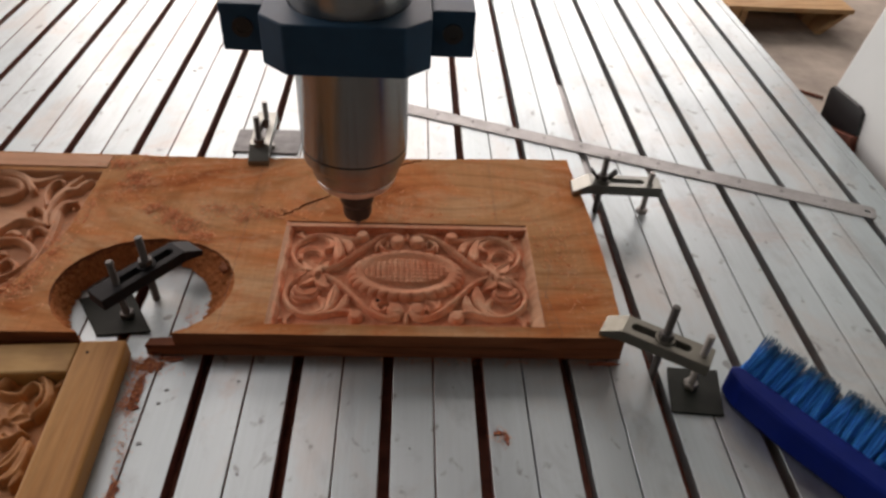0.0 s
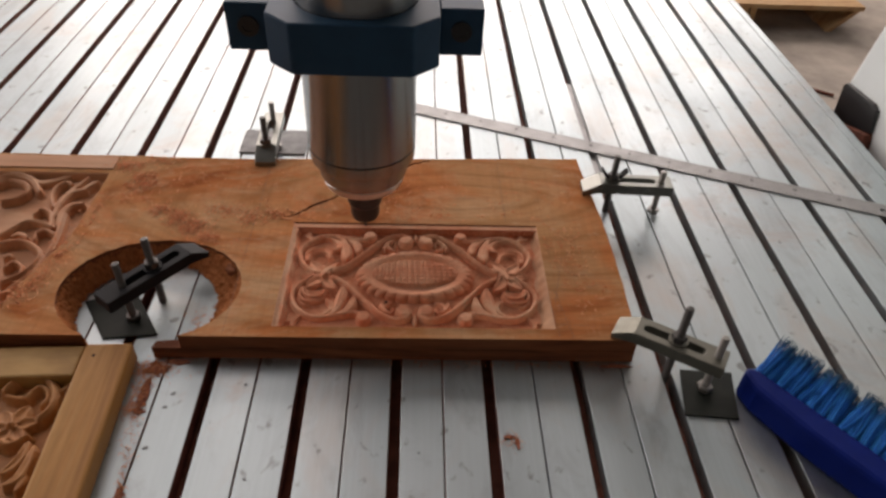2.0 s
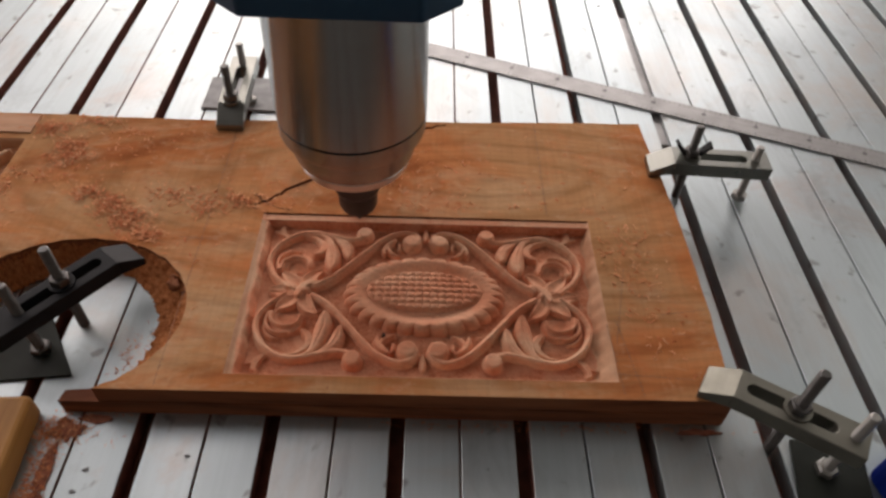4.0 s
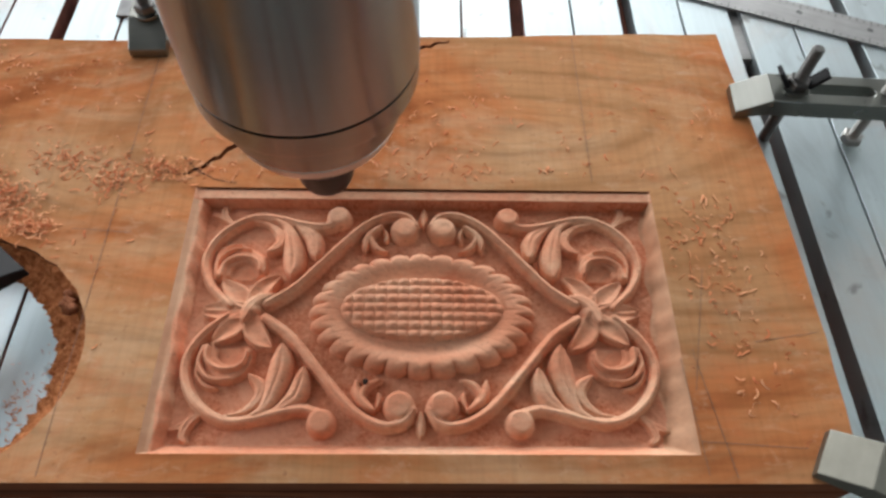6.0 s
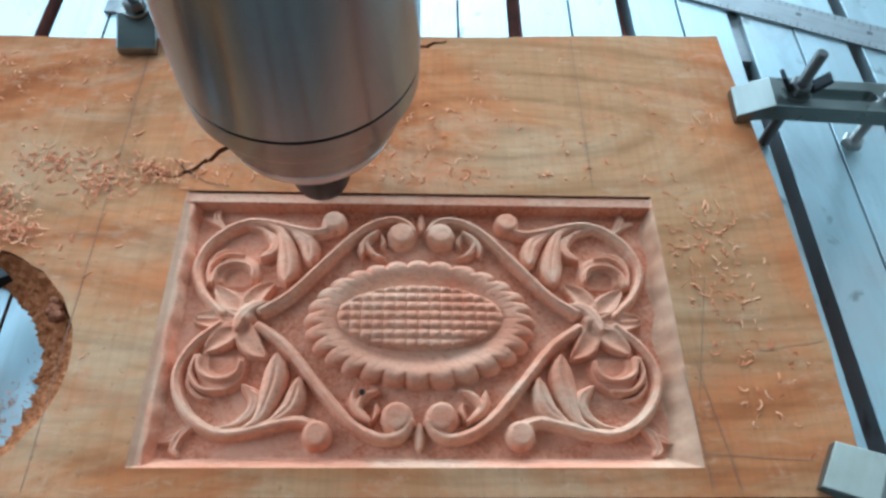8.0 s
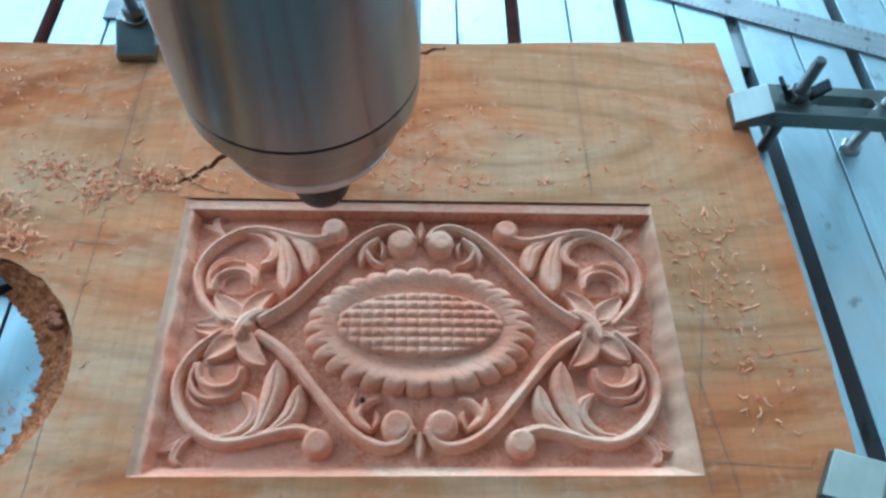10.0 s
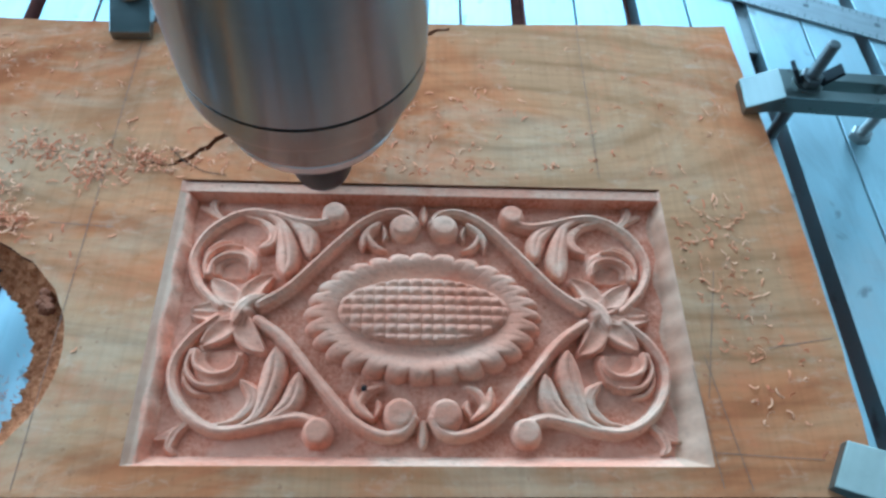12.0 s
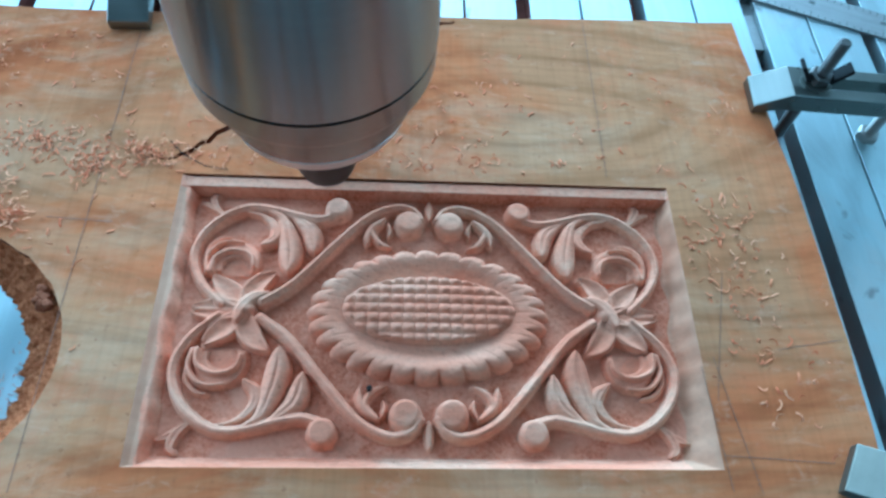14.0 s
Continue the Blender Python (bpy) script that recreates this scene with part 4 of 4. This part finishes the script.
for i in range(25):
    for j in range(4):
        ob = new("bristle_tuft", tufts[(i * 2 + j) % 3])
        ob.parent = brush
        u = 0.007 + i * 0.0089 + 0.004 * (j % 2)
        ob.matrix_basis = pose(u, 0.0135 - 0.00001 * i, 0.0045 + j * 0.0072, rng.uniform(0, 10) + 5 * j, 0, rng.uniform(-9, 9))

# ---- gantry upright ----
gantry = thing("gantry_upright", (0.665, 0.65, FLOOR), "white enamelled gantry side plate standing beside the bed", "gantry")
SIDE = Matrix(((0, 0, 1, 0), (1, 0, 0, 0), (0, 1, 0, 0), (0, 0, 0, 1)))
bm = prism([(0.30, FLOOR), (0.93, FLOOR), (0.93, -0.10), (0.917, -0.03), (0.882, 0.148), (0.70, 1.05), (0.30, 1.05)], [], 0, 0.03)
bm.transform(Matrix.Translation((0.650, 0, 0)) @ SIDE)
part("side_plate", bm, WHITE, gantry, bevel=0.003)
# Thin black patch paints the dark inside of an opening in the plate.
bm = prism([(0.809, -0.006), (0.902, -0.034), (0.908, 0.016), (0.903, 0.023), (0.830, 0.029), (0.818, 0.025)], [], 0, 0.006)
bm.transform(Matrix.Translation((0.6438, 0, 0)) @ SIDE)
part("opening_patch", bm, BLACK, gantry, "black patch standing in for the dark opening in the plate", bevel=0.001)
bm = prism([(0.790, -0.060), (0.896, -0.070), (0.902, -0.0355), (0.809, -0.0075)], [], 0, 0.012)
bm.transform(Matrix.Translation((0.6378, 0, 0)) @ SIDE)
part("bearing_block", bm, SLOT, gantry, "greasy grey-brown bearing block", bevel=0.001)

# ---- pallet ----
pallet = thing("wooden_pallet", (1.8, 3.2, FLOOR), "low pale wooden pallet on the concrete floor", "pallet")
PT = FLOOR + 0.12
for i in range(4):
    part("deck_board", box(1.46, 1.97, 2.93 + i * 0.15, 3.07 + i * 0.15, PT - 0.02, PT), PALLET, pallet, bevel=0.002)
part("end_board", box(1.40, 1.4595, 2.93, 3.5, FLOOR, PT), PALLET, pallet, bevel=0.002)
part("runner", box(1.47, 1.50, 2.94, 3.5, FLOOR, PT - 0.0205), PALLET, pallet, bevel=0.002)
bm = box(1.94, 1.965, 2.94, 3.5, FLOOR, PT - 0.0205)
for v in bm.verts:
    if v.co.z < PT - 0.05:
        v.co.x -= 0.10
part("runner", bm, PALLET, pallet, "leaning side board", bevel=0.002)
# Dark board added under the deck in place of the shade there.
part("shade_board", box(1.66, 1.93, 3.18, 3.20, FLOOR + 0.02, PT - 0.0205), EDGE, pallet, "dark board standing in for shade under the deck")

bm = turned([(0.006, 0.0), (0.006, 0.12)], 0, 0, 10)
bm.transform(pose(1.50, 2.40, FLOOR + 0.0061, 0, 90, -35))
tagged(part("cable", bm, SLOT), "short dark cable end lying on the floor", "cable")

# ---- shavings ----


def shavings(name, clusters, seed, label, size=1.0):
    r = random.Random(seed)
    verts, faces = [], []
    for cx, cy, sx, sy, n, z in clusters:
        for _ in range(n):
            x, y = r.gauss(cx, sx), r.gauss(cy, sy)
            if z > 0.01 and (y < 0.397 or y > 0.668 or math.hypot((x - OVX) / OVA, (y - OVY) / OVB) < 1.03 or (PX0 - 0.002 < x < PX1 + 0.002 and y < PY1 + 0.002)):
                continue
            ln, w = r.uniform(0.0016, 0.0066) * size, r.uniform(0.0002, 0.00048) * size
            curl, head = r.uniform(-4.2, 4.2), r.uniform(0, 6.283)
            lift = r.uniform(0.0001, 0.0007) * size
            pile = abs(r.gauss(0, 0.0011)) if sx * sy < 6e-5 else 0.0
            base = len(verts)
            for k in range(5):
                t = k / 4
                a = head + curl * (t - 0.5)
                x += ln / 4 * math.cos(a)
                y += ln / 4 * math.sin(a)
                zz = z + 0.0002 + pile + lift * math.sin(math.pi * t)
                px, py = -math.sin(a) * w, math.cos(a) * w
                verts += [(x + px, y + py, zz), (x - px, y - py, zz + 0.00025 * size)]
            for k in range(4):
                i = base + 2 * k
                faces.append((i, i + 1, i + 3, i + 2))
    ob = raw(name, verts, faces, CHIPS, None, True)
    return tagged(ob, label, "shavings", kind="stuff")


shavings("wood_shavings", [(-0.235, 0.640, 0.030, 0.008, 50, BT), (-0.262, 0.605, 0.022, 0.016, 40, BT), (-0.229, 0.554, 0.007, 0.006, 190, BT), (-0.210, 0.537, 0.008, 0.006, 230, BT), (-0.250, 0.566, 0.006, 0.005, 120, BT), (-0.192, 0.522, 0.006, 0.004, 120, BT), (-0.306, 0.645, 0.009, 0.005, 190, BT), (-0.278, 0.608, 0.008, 0.005, 150, BT), (-0.286, 0.624, 0.007, 0.004, 110, BT), (-0.274, 0.658, 0.010, 0.003, 80, BT), (-0.291, 0.582, 0.010, 0.005, 60, BT),
                           (-0.155, 0.560, 0.020, 0.008, 60, BT), (-0.170, 0.585, 0.040, 0.030, 45, BT), (-0.110, 0.562, 0.020, 0.004, 60, BT), (-0.02, 0.575, 0.05, 0.015, 45, BT),
                           (0.166, 0.528, 0.013, 0.014, 45, BT), (0.160, 0.505, 0.013, 0.013, 40, BT), (0.172, 0.485, 0.014, 0.024, 60, BT), (0.175, 0.43, 0.012, 0.02, 25, BT), (0.03, 0.595, 0.08, 0.028, 110, BT), (-0.015, 0.615, 0.005, 0.004, 40, BT), (-0.010, 0.603, 0.012, 0.010, 30, BT), (0.05, 0.563, 0.05, 0.004, 45, BT), (-0.165, 0.48, 0.02, 0.03, 25, BT), (-0.315, 0.50, 0.012, 0.05, 60, BT),
                           (-0.155, 0.552, 0.007, 0.004, 70, BT), (-0.135, 0.563, 0.008, 0.004, 70, BT), (-0.326, 0.497, 0.006, 0.012, 90, BT), 
                           (-0.181, 0.569, 0.012, 0.005, 80, BT), (-0.331, 0.462, 0.006, 0.008, 110, BT), (-0.340, 0.440, 0.008, 0.006, 90, BT), (-0.318, 0.56, 0.003, 0.02, 60, BT)], 3, "loose orange wood shavings scattered on the plank")
shavings("bed_dust", [(-0.212, 0.378, 0.010, 0.005, 420, 0.0), (-0.214, 0.355, 0.004, 0.012, 260, 0.0), (-0.215, 0.335, 0.004, 0.004, 120, 0.0), (-0.200, 0.240, 0.003, 0.012, 260, 0.0), (0.096, 0.308, 0.006, 0.005, 40, 0.0),
                      (-0.18, 0.42, 0.008, 0.02, 200, 0.0), (-0.209, 0.340, 0.0025, 0.022, 160, 0.0), (-0.203, 0.275, 0.002, 0.02, 120, 0.0), (0.1, 0.386, 0.07, 0.001, 120, 0.0)], 5, "red-brown wood dust swept along the bed", 0.6)

def dust_patch(cx, cy, rx, ry, seed, label="reddish patch of caked wood dust on the bed"):
    r = random.Random(seed)
    rough = [r.uniform(0.55, 1.15) for _ in range(14)]
    loop = []
    for i in range(42):
        a = 2 * math.pi * i / 42
        f = i / 3.0
        k = rough[int(f) % 14] * (1 - f % 1) + rough[(int(f) + 1) % 14] * (f % 1) + r.uniform(-0.09, 0.09)
        loop.append((cx + rx * k * math.cos(a), cy + ry * k * math.sin(a)))
    ob = part("dust_patch", prism(loop, [], 0.0002, 0.0011), DUST)
    return tagged(ob, label, "dust patch", "dust patches")


for i, (x, y, rx, ry) in enumerate(((-0.207, 0.378, 0.012, 0.008), (-0.2095, 0.352, 0.0050, 0.016), (-0.2085, 0.3335, 0.006, 0.004), (-0.2005, 0.256, 0.0040, 0.012), (-0.2000, 0.228, 0.005, 0.012),
                                      (0.093, 0.311, 0.006, 0.0022), (0.099, 0.305, 0.0022, 0.006), (-0.192, 0.386, 0.014, 0.0035), (0.196, 0.385, 0.016, 0.0025))):
    dust_patch(x, y, rx, ry, 40 + i)

# ---- marks ----
bm = bmesh.new()


def stroke(bm, a, b, w, z):
    d = Vector((b[0] - a[0], b[1] - a[1]))
    n = Vector((-d.y, d.x)).normalized() * w
    bm.faces.new([bm.verts.new((p[0] + s * n.x, p[1] + s * n.y, z)) for p, s in ((a, -1), (b, -1), (b, 1), (a, 1))])


for a, b in (((-0.112, 0.5615), (-0.100, 0.5545)), ((-0.100, 0.5545), (-0.088, 0.5525)), ((-0.120, 0.570), (-0.112, 0.5615)), ((-0.093, 0.5785), (-0.083, 0.5815)), ((-0.083, 0.5815), (-0.077, 0.590)), ((-0.131, 0.5590), (-0.122, 0.5600))):
    bm = bmesh.new()
    stroke(bm, a, b, 0.00026, BT + 0.00035)
    part("hairline_crack", bm, CRACK, board, "fine dark split beside the crack")
for a, b in (((-0.1505, 0.655), (-0.1505, 0.394)), ((0.109, 0.672), (0.109, 0.555)), ((-0.170, 0.5215), (-0.138, 0.5195)), ((0.160, 0.50), (0.144, 0.434)), ((0.146, 0.455), (0.155, 0.394)), ((0.1395, 0.45), (0.1425, 0.395)), ((0.1415, 0.41), (0.19, 0.407)), ((0.178, 0.459), (0.211, 0.4645))):
    bm = bmesh.new()
    stroke(bm, a, b, 0.00016, BT + 0.0003)
    part("pencil_line", bm, PENCIL, board, "thin dark pencil line")
bm = bmesh.new()
r = random.Random(11)
for i in range(11):
    y = 0.737 + i * 0.019
    for k in range(3):
        a = (-0.023 + 0.011 * r.random(), y + 0.012 * r.random())
        stroke(bm, a, (a[0] + 0.011 * (r.random() - 0.5), a[1] + 0.012 * (r.random() - 0.3)), 0.0006, 0.0004)
part("red_marking", bm, RED, bed, "faded red handwritten strokes")
bm = bmesh.new()
for i in range(14):
    x = -0.0384 + 0.00224 * i
    stroke(bm, (x, 0.9929 - 0.010 * r.random()), (x + 0.002, 0.9929 + 0.006 + 0.010 * r.random()), 0.0011, 0.0004)
part("red_smear", bm, RUST, bed, "rubbed patch of red dust")

for i, (x, y, q) in enumerate(((0.057, 0.357, 0.0016), (-0.186, 0.352, 0.004), (-0.189, 0.338, 0.0035), (-0.1935, 0.300, 0.004), (-0.128, 0.362, 0.003), (-0.112, 0.2725, 0.003), (0.020, 0.296, 0.002), (0.215, 0.95, 0.004), (0.355, 0.80, 0.004), (-0.36, 0.86, 0.004), (-0.30, 0.93, 0.005))):
    rr = random.Random(70 + i)
    loop = [(x + 0.7 * q * rr.uniform(0.5, 1.1) * math.cos(k * 0.5236), y + 0.6 * q * rr.uniform(0.4, 1.0) * math.sin(k * 0.5236)) for k in range(12)]
    part("stain", prism(loop, [], 0.00015, 0.0004), STAIN, bed, "dark grease spot")

# ---- bed planks and slot fillers ----
half_width = PITCH / 2 - HALF - 0.0007
for k in range(-15, 8):
    for s in (0, 1):
        x0 = k * PITCH + (HALF if s == 0 else -HALF - half_width)
        x1 = min(x0 + half_width, EDGE_X)
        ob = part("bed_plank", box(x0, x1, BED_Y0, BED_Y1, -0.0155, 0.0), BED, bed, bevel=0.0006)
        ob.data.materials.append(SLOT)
        # Slot and joint walls of the left-hand planks get the dark slot colour.
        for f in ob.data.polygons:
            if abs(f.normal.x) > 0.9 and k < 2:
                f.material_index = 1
part("bed_plank", box(0.6007, EDGE_X, BED_Y0, BED_Y1, -0.0155, 0.0), BED, bed, bevel=0.0006)
for k, y0, y1 in ((-1, 0.70, 0.835), (0, 0.66, 0.808), (3, 0.69, 0.93)):
    part("slot_strip", box(k * PITCH - 0.0045, k * PITCH + 0.0045, y0, y1, -0.0158, -0.004), RULER, bed, "grey metal strip lying in a slot")
